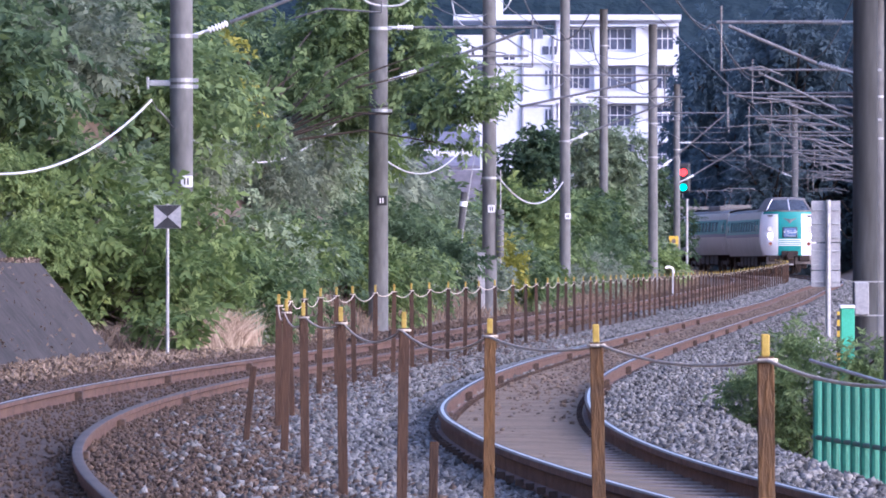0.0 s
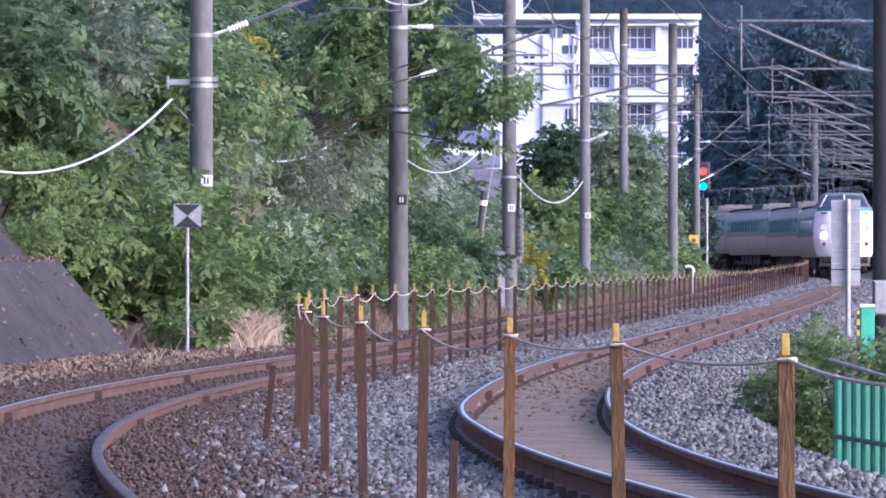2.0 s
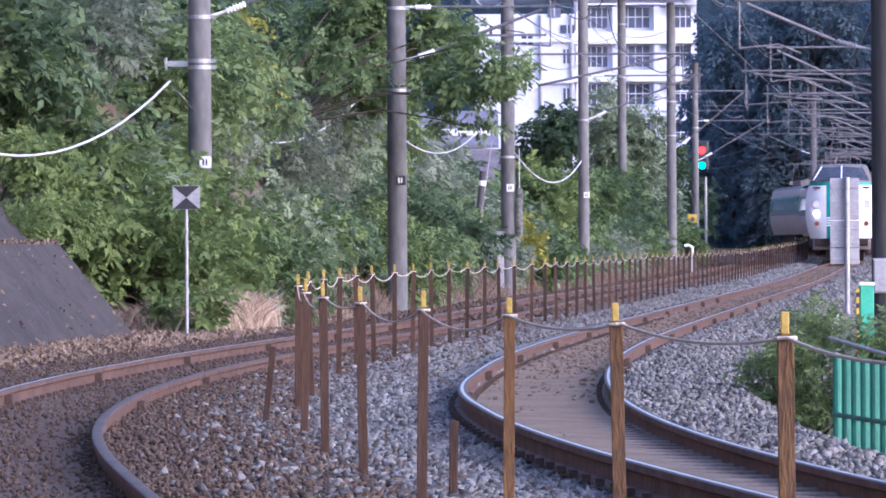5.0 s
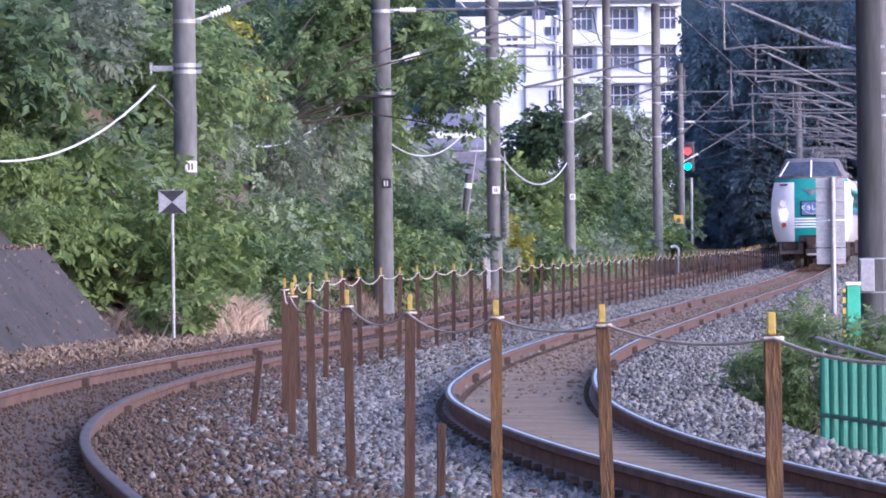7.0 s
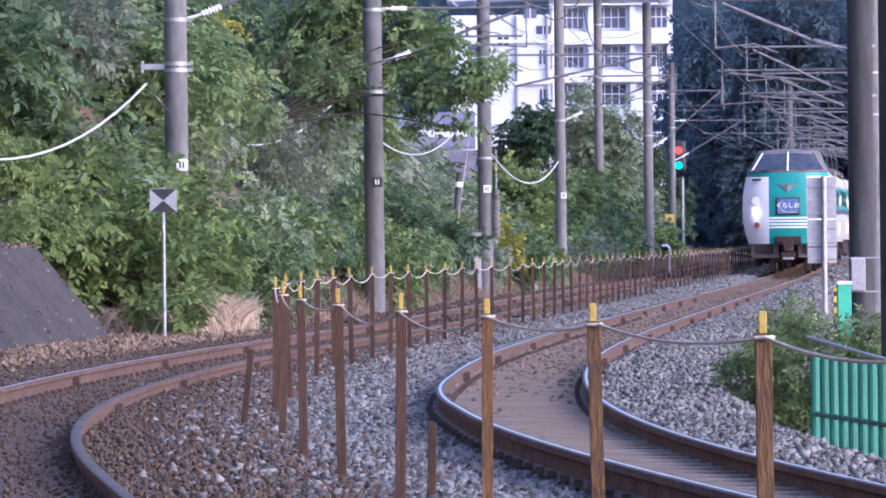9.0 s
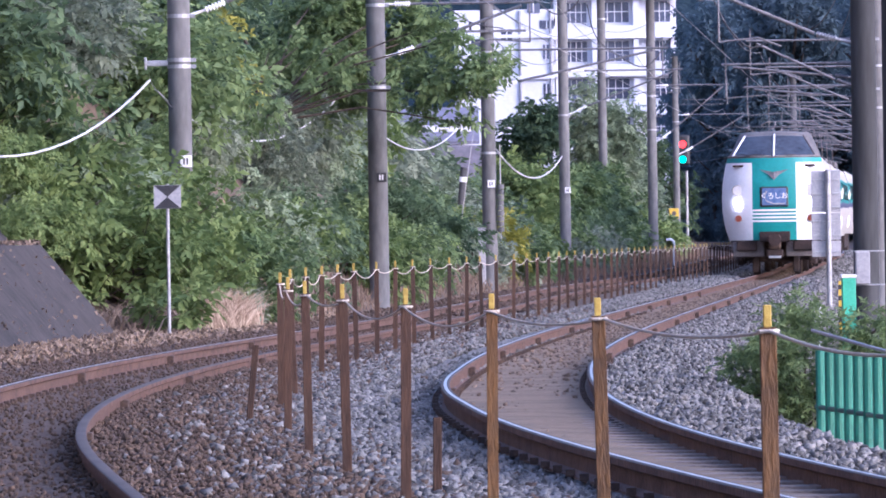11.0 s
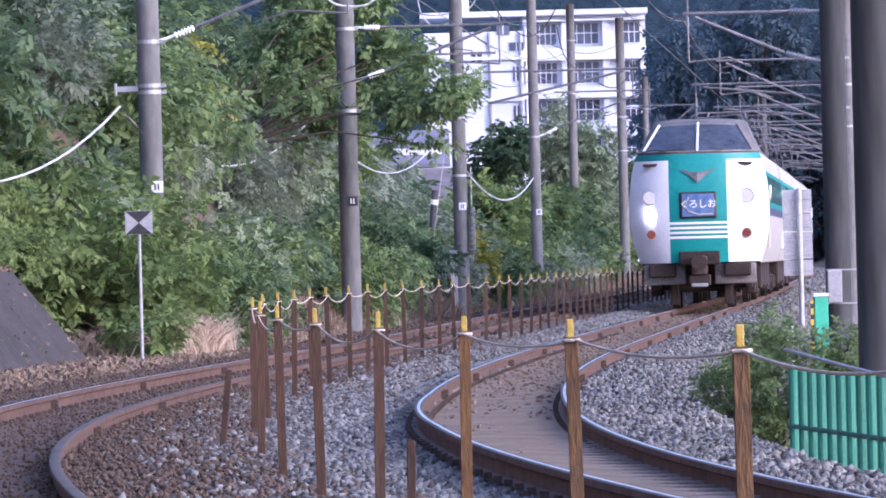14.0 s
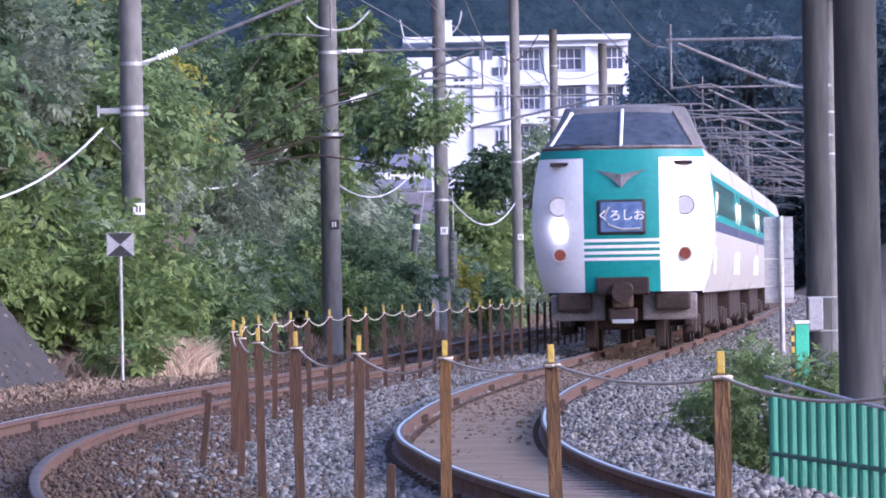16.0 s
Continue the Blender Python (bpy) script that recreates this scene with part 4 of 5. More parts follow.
def shrub(kind, seed, r, h, count, size, material, label, low=0.3, stems=9):
    """A shrub of several uneven lumps of leaves on thin stems; its base is at the origin."""
    g = random.Random(seed)
    s = thing(kind, label, "shrub" if kind == "shrub" else kind, None, "shrubs on the slope" if kind == "shrub" else "")
    blobs = []
    for k in range(9):
        a = g.uniform(0, math.tau)
        q = g.uniform(0.15, 0.75) * r
        blobs.append(((math.cos(a) * q, math.sin(a) * q, g.uniform(low, 0.85) * h), (g.uniform(0.3, 0.55) * r, g.uniform(0.3, 0.55) * r, g.uniform(0.18, 0.32) * h)))
    leaves("foliage", blobs, count, size, seed, material, s)
    part("stem", limbs(B(), (0, 0, -0.3), h * 1.25, 0.035, stems, seed, 0.8), M["bark"], s)
    return s


SORTS = ((11, 1.5, 2.2, 0.1, "leaf_a", "dense mid-green leafy shrub on the slope"), (12, 1.6, 2.0, 0.08, "leaf_b", "dull green shrub tangled with thin twigs"),
         (13, 1.3, 1.9, 0.115, "leaf_c", "bright fresh-green broad-leaved shrub"), (14, 1.4, 2.3, 0.1, "leaf_yellow", "shrub with yellowing autumn leaves"),
         (15, 1.7, 2.6, 0.1, "leaf_dark", "dark evergreen shrub in the shade"), (16, 1.5, 1.8, 0.072, "leaf_grey", "grey-green fine-leaved bramble thicket"))
KINDS = [shrub("shrub", sd, r, h, int(4600 * (0.1 / size) ** 0.9), size, M[mt], lb) for sd, r, h, size, mt, lb in SORTS]
FAR_KINDS = [shrub("shrub", sd + 20, r, h, int(2600 * (0.1 / size) ** 0.9), size * 1.5, M[mt], lb) for sd, r, h, size, mt, lb in SORTS]
LEGGY = shrub("shrub", 77, 1.15, 2.5, 3000, 0.11, M["leaf_c"], "leggy fresh-green shrub over bare brown twigs", 0.5, 22)
SPRIG = shrub("shrub", 78, 0.5, 0.62, 420, 0.1, M["leaf_c"], "small fresh-green broad-leaved sprig at the verge", 0.35, 7)
SPRIG.matrix_basis = pose(-3.72, 97.6, ground_z(-3.72, 97.6))
LEGGY.matrix_basis = pose(-26, 60, ground_z(-26, 60))
for k, s in enumerate(KINDS + FAR_KINDS):
    s.matrix_basis = pose(-30 - 4 * k, 60, ground_z(-30 - 4 * k, 60))
g = random.Random(5)
y = 84.0
while y < 300:
    u = -3.4 - 0.6 * g.random()
    while u > (-13 if y < 150 else -9):
        x = lx(y) + u + g.uniform(-0.4, 0.4)
        yy = y + g.uniform(-1.2, 1.2)
        z = ground_z(x, yy)
        px = x / yy
        k = g.choices(range(6), (3, 4, 1.2, 0.35, 2.2, 3))[0]
        if px > -0.036 and px < -0.012 and g.random() < 0.6:
            k = g.choice((1, 5, 5))
        if g.random() < 0.25 and u > -5:
            k = 2
        sc = g.uniform(0.75, 1.25) * (0.7 if u > -5 else 1.0)
        skip = -0.0085 < px < 0.0056 and yy > 135 and z + 1.7 * sc > 1.1 + 0.0095 * yy
        skip = skip or (-0.0215 < px < -0.0115 and 106 < yy < 147 and z + 1.5 * sc > 1.1 + 0.0045 * yy)
        skip = skip or any(yy < py + 1.5 and abs(px - qx / py) < 0.0032 + 1.1 * sc / yy and yy > py - 24 and z + 2.0 * sc > ok for qx, py, ok in ((-4.05, 105, 1.6), (-1.22, 128, 0.3), (1.13, 165, 1.3), (3.87, 215, 1.4)))
        skip = skip or (yy < 103 and u > -4.6) or (yy < 101.5 and u > -8.3)
        if not skip and abs(px) < 0.085:
            m = pose(x, yy, z - 0.25, g.uniform(-8, 8), g.uniform(5, 25), g.uniform(0, 360))
            o = copy_thing((KINDS if yy < 150 else FAR_KINDS)[k], m)
            o.scale = (sc, sc, sc * g.uniform(0.8, 1.15))
        u -= g.uniform(1.1, 1.7)
    y += g.uniform(2.2, 3.2) * (1 + max(0, y - 140) / 120)


def tree(name, x, y, z, crown, count, size, material, label, trunk_r=0.16, seed=1, h=None):
    t = thing(name, label, "tree", pose(x, y, z))
    top = h or max(c[2] + r[2] for c, r in crown) * 0.85
    b = limbs(B(), (0, 0, -0.3), top, trunk_r, 9, seed)
    for c, r in crown[::max(1, len(crown) // 12)]:
        c = Vector(c)
        pipe(b, [(0, 0, top * 0.3), Vector((0, 0, top * 0.45)).lerp(c, 0.5), c + Vector((r[0] * 0.4, 0, 0))], trunk_r * 0.35, 6, 0.01)
    part("trunk", b, M["bark"], t, "dark branching trunk")
    leaves("crown", crown, count, size, seed, material, t, "", 0.25, 3.4 if size < 0.04 else 1.6, 0.2 if size < 0.04 else 0.55)
    return t


def lumps(cx, cy, cz, rx_, ry_, rz_, n, seed, f=0.42):
    g = random.Random(seed)
    out = []
    for k in range(n):
        a, b2 = g.uniform(0, math.tau), g.uniform(-1, 1)
        q = math.sqrt(1 - b2 * b2) * g.uniform(0.4, 0.85)
        s = g.uniform(0.7, 1.25) * f
        out.append(((cx + rx_ * q * math.cos(a), cy + ry_ * q * math.sin(a), cz + rz_ * b2 * 0.75), (rx_ * s, ry_ * s, rz_ * s)))
    return out


# overhanging broad-leaved tree before the white building
tx, ty = -3.4, 126.0
tz = ground_z(tx, ty)
CROWN = ((-2.4, 4.2, 5.4, 1.5, 1.3, 1.5, 14), (-0.75, 3.6, 5.4, 1.0, 0.9, 0.95, 9), (0.5, -0.5, 4.25, 0.85, 0.7, 0.55, 12), (0.5, -0.4, 3.25, 0.5, 0.4, 0.18, 6), (-1.5, 4.5, 3.75, 0.85, 0.8, 0.75, 8),
         (-0.4, 0, 4.1, 0.7, 0.6, 0.42, 8), (-0.35, 0.2, 3.45, 0.45, 0.4, 0.2, 5), (-3.2, 1.5, 4.0, 1.0, 0.9, 0.9, 8), (0.05, 0, 5.1, 0.65, 0.5, 0.45, 8), (-2.1, 0.3, 4.3, 0.9, 0.8, 0.5, 7))
crown = [lump for k, (x, dy, z, a, b_, c, n) in enumerate(CROWN) for lump in lumps(x - tx, dy, z - tz, a, b_, c, n, 70 + k, 0.34)]
tree("tree", tx, ty, tz, crown, 25000, 0.085, M["leaf_a"], "broad-leaved tree reaching out over the line", 0.085, 8)
for (x, y, cx, cz, rx1, rz1, n, count, mt, lb, sd) in (
        (3.3, 250, 0, 4.6, 1.5, 1.6, 9, 7000, "leaf_dark", "round dark evergreen tree beside the poles", 21),
        (6.6, 285, 0, 4.9, 1.7, 2.4, 12, 10000, "leaf_b", "tall green tree behind the poles", 22),
        (7.6, 292, 0, 2.4, 0.85, 1.5, 7, 4000, "leaf_b", "leafy tree at the bend", 23),
        (9.3, 335, 0, 3.6, 1.5, 3.0, 12, 6000, "leaf_b", "pale green tree below the building", 29), (11.3, 352, 0, 3.4, 1.4, 3.0, 12, 6000, "leaf_dark", "dark tree below the building", 30),
        (0.2, 215, 0, 1.8, 1.8, 1.1, 9, 7000, "leaf_c", "fresh green bush under the poles", 24),
        (2.6, 225, 0, 2.5, 1.6, 1.2, 9, 7000, "leaf_c", "light green bush under the poles", 25),
        (-1.8, 190, 0, 1.7, 1.2, 0.9, 8, 5000, "leaf_c", "low green bush beside the line", 26),
        (4.6, 245, 0, 2.4, 1.3, 1.3, 8, 5000, "leaf_a", "green bush beside the line", 27),
        (6.3, 262, 0, 2.2, 1.1, 1.3, 8, 5000, "leaf_a", "green bush at the bend", 28)):
    z = ground_z(x, y)
    tree("tree" if rz1 > 1.45 else "bush", x, y, z, lumps(cx, 0, cz - z, rx1, rx1, rz1, n, sd), count, 0.15, M[mt], lb, 0.12, sd)

# wood behind the line
g = random.Random(9)
FT = []
for k in range(3):
    FT.append(tree("forest_tree", 60 + 9 * k, 470, 0, lumps(0, 0, 6, 2.6, 2.6, 4.6, 18, 40 + k, 0.36), 7500, 0.22, M["leaf_far_haze"], "tall dark conifer of the wood, haze blue put into its leaf colour", 0.3, 50 + k, 11))
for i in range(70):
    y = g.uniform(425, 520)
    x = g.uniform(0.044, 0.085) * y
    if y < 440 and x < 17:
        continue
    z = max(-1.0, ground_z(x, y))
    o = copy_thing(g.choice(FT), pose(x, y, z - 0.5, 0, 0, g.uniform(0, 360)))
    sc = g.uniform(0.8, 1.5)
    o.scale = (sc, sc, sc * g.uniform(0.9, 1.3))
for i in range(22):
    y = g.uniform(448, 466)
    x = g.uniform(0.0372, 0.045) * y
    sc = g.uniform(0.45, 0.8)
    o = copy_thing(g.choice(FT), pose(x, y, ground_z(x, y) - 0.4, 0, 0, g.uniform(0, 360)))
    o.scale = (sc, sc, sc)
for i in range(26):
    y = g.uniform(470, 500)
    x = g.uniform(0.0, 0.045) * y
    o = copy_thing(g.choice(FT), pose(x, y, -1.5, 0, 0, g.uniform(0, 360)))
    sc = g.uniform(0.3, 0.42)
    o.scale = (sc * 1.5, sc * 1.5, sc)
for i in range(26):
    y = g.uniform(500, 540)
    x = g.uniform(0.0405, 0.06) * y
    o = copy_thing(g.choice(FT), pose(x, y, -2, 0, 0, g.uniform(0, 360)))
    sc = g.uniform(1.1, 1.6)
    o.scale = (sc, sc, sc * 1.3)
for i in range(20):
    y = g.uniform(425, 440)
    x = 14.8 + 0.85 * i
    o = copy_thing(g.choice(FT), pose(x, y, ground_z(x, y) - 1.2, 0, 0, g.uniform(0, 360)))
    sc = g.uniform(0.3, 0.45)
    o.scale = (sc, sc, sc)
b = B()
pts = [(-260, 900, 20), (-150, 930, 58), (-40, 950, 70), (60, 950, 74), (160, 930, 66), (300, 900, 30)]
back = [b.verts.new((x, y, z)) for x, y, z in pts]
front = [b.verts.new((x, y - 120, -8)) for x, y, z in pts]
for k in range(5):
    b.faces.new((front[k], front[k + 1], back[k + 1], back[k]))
tagged(link("backdrop", b, M["ridge"]), "dark wooded ridge far behind the buildings, haze blue put into its colour", "hill", kind="structure")


# ---------------------------------------------------------------- white building
def school():
    Y = 575.0
    s = thing("building", "sunlit white four-storey school building with rows of windows", "building", pose(0, Y, 0))
    x0, x1, ztop = 1.2, 20.0, 22.0
    part("wall", box(B(), 9.6, x1, 0.6, 12, -2, ztop - 0.2), M["plaster"], s, "white plaster wall")
    part("wall", box(B(), x0, 9.6, -1.2, 12, -2, ztop - 1.5), M["plaster"], s, "white plaster wing")
    part("roof", box(B(), x0 - 0.3, x1 + 0.2, -0.6, 12.4, ztop - 0.2, ztop + 0.25), M["plaster"], s, "flat white roof edge")
    part("roof_house", box(B(), 4.0, 5.1, 1, 5, ztop, ztop + 1.7), M["plaster"], s, "white roof stair house")
    for zf in (20.2, 16.9, 13.7, 10.4):
        part("balcony_slab", box(B(), 9.6, x1, -0.5, 0.6, zf - 2.2, zf - 1.15, 0.02), M["plaster"], s, "white balcony parapet")
        part("eave", box(B(), 9.6, x1, -0.6, 0.6, zf + 1.05, zf + 1.2, 0.02), M["plaster"], s, "thin white eave")
        for x, w in ((11.5, 1.9), (14.8, 2.45), (18.6, 1.9)):
            wn_ = part("window", box(B(), x - w / 2, x + w / 2, 0.5, 0.62, zf - 0.9, zf + 0.9), M["far_glass"], s, "wide dark window")
            b = B()
            for k in range(5):
                xx = x - w / 2 + k * w / 4
                box(b, xx - 0.035, xx + 0.035, 0.4, 0.52, zf - 0.9, zf + 0.9)
            for zz in (zf - 0.9, zf + 0.05, zf + 0.9):
                box(b, x - w / 2, x + w / 2, 0.39, 0.51, zz - 0.04, zz + 0.04)
            part("window_frame", b, M["white"], wn_, "white window frame")
        for x in (10.0, 13.1, 16.6):
            part("pillar", box(B(), x - 0.25, x + 0.25, -0.35, 0.6, zf - 1.15, zf + 1.05), M["plaster"], s, "white pillar")
    for x, z, w, h in ((5.6, 15.0, 0.95, 0.9), (5.6, 18.4, 0.95, 0.9), (9.0, 19.2, 1.2, 0.7), (2.6, 12.0, 0.8, 0.8), (7.9, 20.6, 1.1, 0.8), (8.9, 16.9, 0.5, 1.2), (8.9, 13.6, 0.5, 1.2), (3.4, 17.6, 1.6, 0.9)):
        wn_ = part("window", box(B(), x - w / 2, x + w / 2, -1.28, -1.18, z - h / 2, z + h / 2), M["far_glass"], s, "small dark window")
        part("window_frame", box(B(), x - 0.05, x + 0.05, -1.33, -1.27, z - h / 2, z + h / 2), M["white"], wn_)
    for x in (6.7, 9.3):
        part("drain_pipe", pipe(B(), [(x, -1.35, 3), (x, -1.35, ztop - 1.6)], 0.12, 8), M["plate_grey"], s, "grey drain pipe")
    for k in range(4):
        part("ledge", box(B(), x0, 9.6, -1.5, -1.2, 7.6 + 3.5 * k, 7.9 + 3.5 * k), M["plaster"], s, "projecting white ledge")
    return s


school()
low = thing("house", "low white house with a lilac-grey roof below the school", "house", pose(0, 420, 0))
part("wall", box(B(), -2.8, 1.8, 0, 8, -2, 8.2), M["plaster"], low, "white wall")
b = B()
v = [b.verts.new(p) for p in ((-3.6, -1.5, 7.2), (2.3, -1.5, 7.2), (2.3, 4, 9.4), (-3.6, 4, 9.4), (-3.6, -1.5, 7.0), (2.3, -1.5, 7.0), (2.3, 4, 9.2), (-3.6, 4, 9.2))]
for q in ((0, 1, 2, 3), (4, 7, 6, 5), (0, 4, 5, 1), (1, 5, 6, 2), (2, 6, 7, 3), (3, 7, 4, 0)):
    b.faces.new([v[i] for i in q])
part("roof", b, M["roof_blue"], low, "lilac-grey sheet roof")
slab = B()
vs = [slab.verts.new(p) for p in ((-3.0, 144.5, 1.6), (-1.75, 145, 1.45), (-1.95, 146, 2.15), (-2.5, 146.8, 2.95), (-3.0, 147, 2.8))]
lo = [slab.verts.new(v.co + Vector((0, 1.2, -0.8))) for v in vs]
slab.faces.new(vs)
for k in range(5):
    slab.faces.new((vs[k], lo[k], lo[(k + 1) % 5], vs[(k + 1) % 5]))
bmesh.ops.recalc_face_normals(slab, faces=slab.faces)
tagged(link("rock_slab", slab, M["wall_concrete"]), "bare grey slab showing among the brambles", "rock")
tagged(link("embankment_wall", box(B(), -4.5, 3.2, 380, 381, 2.0, 6.4, 0.1), M["roof_blue"]), "lilac-grey embankment wall behind the trees", "wall", kind="structure")


# ---------------------------------------------------------------- small things by the line
def board_sign():
    s = thing("sign", "square white and black hourglass-pattern railway sign on a thin post", "sign", pose(-3.86, 95, 0))
    z = ground_z(-3.86, 95)
    part("post", pipe(B(), [(0, 0, z - 0.3), (0, 0, 1.95)], 0.025, 10), M["galv"], s, "thin grey post")
    # White plate in plate_grey: its shade is put into the colour.
    pl = part("plate", box(B(), -0.19, 0.19, -0.035, -0.025, 1.6, 1.93, 0.003), M["plate_grey"], s, "white square plate, shade put in as grey")
    for zz in (1.605, 1.925):
        b = B()
        b.faces.new([b.verts.new(p) for p in ((-0.185, -0.038, zz), (0.185, -0.038, zz), (0, -0.038, 1.765))])
        part("black_triangle", b, M["black"], pl, "black triangle")


board_sign()


def signal():
    s = thing("railway_signal", "two-lamp railway signal showing red over green", "signal", pose(10.63, 300, 0))
    part("post", pipe(B(), [(0.17, 0.1, -0.6), (0.17, 0.1, 4.0)], 0.06, 10), M["galv"], s, "thin grey post")
    hd = part("head", box(B(), -0.32, 0.32, -0.1, 0.12, 4.25, 5.6, 0.1), M["black"], s, "black signal head")
    for z, mt, nm in ((5.17, "red_glow", "red_lamp"), (4.5, "green_glow", "green_lamp")):
        part(nm, pipe(B(), [(0, -0.1, z), (0, -0.13, z)], 0.16, 20), M[mt], hd, "lit lamp")
        part("hood", pipe(B(), [(0.2 * math.cos(a), -0.25, z + 0.2 * math.sin(a)) for a in np.linspace(0, math.pi, 9)], 0.03, 6), M["black"], hd)


signal()
ys = thing("sign", "small square yellow sign fixed to a slim pole", "sign", pose(9.8, 288, 0))
part("plate", box(B(), -0.2, 0.2, -0.03, 0, 1.85, 2.3, 0.01), M["yellow"], ys, "yellow plate")
part("dark_mark", pipe(B(), [(0, -0.035, 2.08), (0, -0.045, 2.08)], 0.1, 12), M["sleeper"], ys)
part("post", pipe(B(), [(0, 0.03, -0.5), (0, 0.03, 2.3)], 0.035, 8), M["galv"], ys)


def back_board():
    s = thing("track_sign", "back of a grey ribbed sheet-metal trackside sign on a post", "sign", pose(8.02, 142, 0))
    z = ground_z(8.02, 142)
    part("post", pipe(B(), [(0.04, -0.1, z - 0.3), (0.04, -0.1, 2.45)], 0.055, 12), M["galv"], s, "grey steel post")
    for z0, z1 in ((1.56, 2.43), (0.98, 1.54), (0.63, 0.96)):
        pl = part("plate", box(B(), -0.31, 0.3, -0.02, 0.0, z0, z1, 0.004), M["plate_grey"], s, "grey metal plate")
        k = z0 + 0.1
        while k < z1:
            part("rib", box(B(), -0.3, 0.29, -0.045, -0.02, k - 0.018, k + 0.018, 0.004), M["galv"], pl)
            k += 0.29
    return s


back_board()
bx = thing("relay_box", "grey metal box strapped to the dark pole", "box", pose(6.5, 104.6, 0))
part("body", box(B(), -0.16, 0.06, -0.2, 0.05, 0.32, 0.82, 0.015), M["plate_grey"], bx)
part("strap", box(B(), -0.17, 0.3, 0.0, 0.03, 0.3, 0.32), M["galv"], bx)
part("strap", box(B(), -0.17, 0.3, 0.0, 0.03, 0.82, 0.84), M["galv"], bx)
gb = thing("green_cabinet", "mint-green panel with white top edge beside a striped post", "cabinet", pose(5.97, 100, 0))
part("body", box(B(), -0.1, 0.1, 0, 0.3, -0.8, 0.45, 0.01), M["mint"], gb, "mint-green panel")
part("cap", box(B(), -0.12, 0.11, -0.02, 0.32, 0.45, 0.5, 0.01), M["white"], gb, "white top edge")
part("striped_post", box(B(), -0.16, -0.12, -0.05, 0, -0.8, 0.4), M["yellow"], gb, "black and yellow post")
for k in range(4):
    part("black_stripe", box(B(), -0.165, -0.115, -0.055, 0.005, -0.2 + k * 0.16, -0.13 + k * 0.16), M["black"], gb)
wh = thing("white_marker", "small weathered white marker stub in the bushes", "marker", pose(6.0, 104, 0))
part("body", box(B(), -0.35, -0.22, 0, 0.1, -0.9, 0.0, 0.03), M["white"], wh)

# green slat fence beside the outer track
fc = thing("slat_fence", "low green plastic slat fence with a pale top rail", "fence", pose(0, 0, 0))
A, C = Vector((2.62, 48, 0)), Vector((3.35, 40.5, 0))
N = 18
sl = None
for i in range(N):
    p = A.lerp(C, (i + 0.5) / N)
    if sl is None:
        sl = part("slat", pipe(B(), [(0, 0, -1.1), (0, 0, 0.28)], 0.034, 10), M["green_vinyl"], fc)
        sl.matrix_basis = pose(p.x, p.y, 0)
    else:
        share("slat", sl, fc, pose(p.x, p.y, 0.006 * math.sin(i * 5)))
up = Vector((0, -0.05, 0))
part("lower_rail", pipe(B(), [A + up + Vector((0, 0, -0.12)), C + up + Vector((0, 0, -0.12))], 0.018, 8), M["green_rail"], fc, "dark green rail")
part("top_rail", pipe(B(), [A + Vector((-0.02, 0, 0.42)), A.lerp(C, 0.35) + Vector((0, 0, 0.33)), A.lerp(C, 0.7) + Vector((0, 0, 0.26)), C + Vector((0, 0, 0.24))], 0.013, 8), M["galv"], fc, "pale top rail", True)

# bush on the shoulder
bz = -0.8
bush = tree("bush", 3.1, 58.5, bz, lumps(-0.02, 0, 0.72, 0.68, 0.8, 0.56, 14, 61) + lumps(0.75, -0.5, 0.86, 0.64, 0.7, 0.42, 10, 62) + lumps(1.5, -0.6, 0.78, 0.55, 0.6, 0.4, 8, 64) + lumps(-0.45, -0.2, 0.35, 0.4, 0.5, 0.3, 6, 65), 38000, 0.019, M["leaf_a"], "spiky green bush on the ballast shoulder", 0.03, 63)

for x, y, k, sc in ((-3.4, 104, 5, 0.5), (-5.4, 104.0, 0, 1.0), (-4.9, 104.5, 2, 0.9), (-5.9, 103.6, 1, 1.0),
                    (-8.6, 92, 0, 1.1), (-8.8, 88, 1, 1.1), (-7.3, 102.6, 0, 1.2)):
    o = copy_thing(KINDS[k], pose(x, y, ground_z(x, y) - 0.1, 0, 12, 70 * k + 30 * x))
    o.scale = (sc, sc, sc)
copy_thing(SPRIG, pose(-4.2, 98.4, ground_z(-4.2, 98.4), 0, 0, 120)).scale = (0.8, 0.8, 0.9)
for x, y, z, sc in ((-6.55, 95.5, 1.05, 0.3), (-6.2, 98.2, 1.05, 0.36), (-6.05, 99.8, 1.05, 0.42), (-7.15, 97.5, 2.5, 0.5), (-7.6, 94.5, 2.9, 0.55), (-6.75, 100.2, 1.9, 0.5)):
    o = copy_thing(KINDS[2], pose(x, y, z, 0, 30, 50 * y))
    o.scale = (sc, sc, sc)
for x, y, sc, turn in ((-4.85, 101.6, 0.85, 10), (-4.2, 102.8, 0.75, 130), (-5.35, 101.8, 0.95, 250), (-3.75, 103.4, 0.6, 310), (-4.5, 103.6, 1.0, 60), (-5.75, 102.8, 1.1, 190)):
    o = copy_thing(LEGGY, pose(x, y, ground_z(x, y) - 0.05, 0, 8, turn))
    o.scale = (sc, sc, sc)

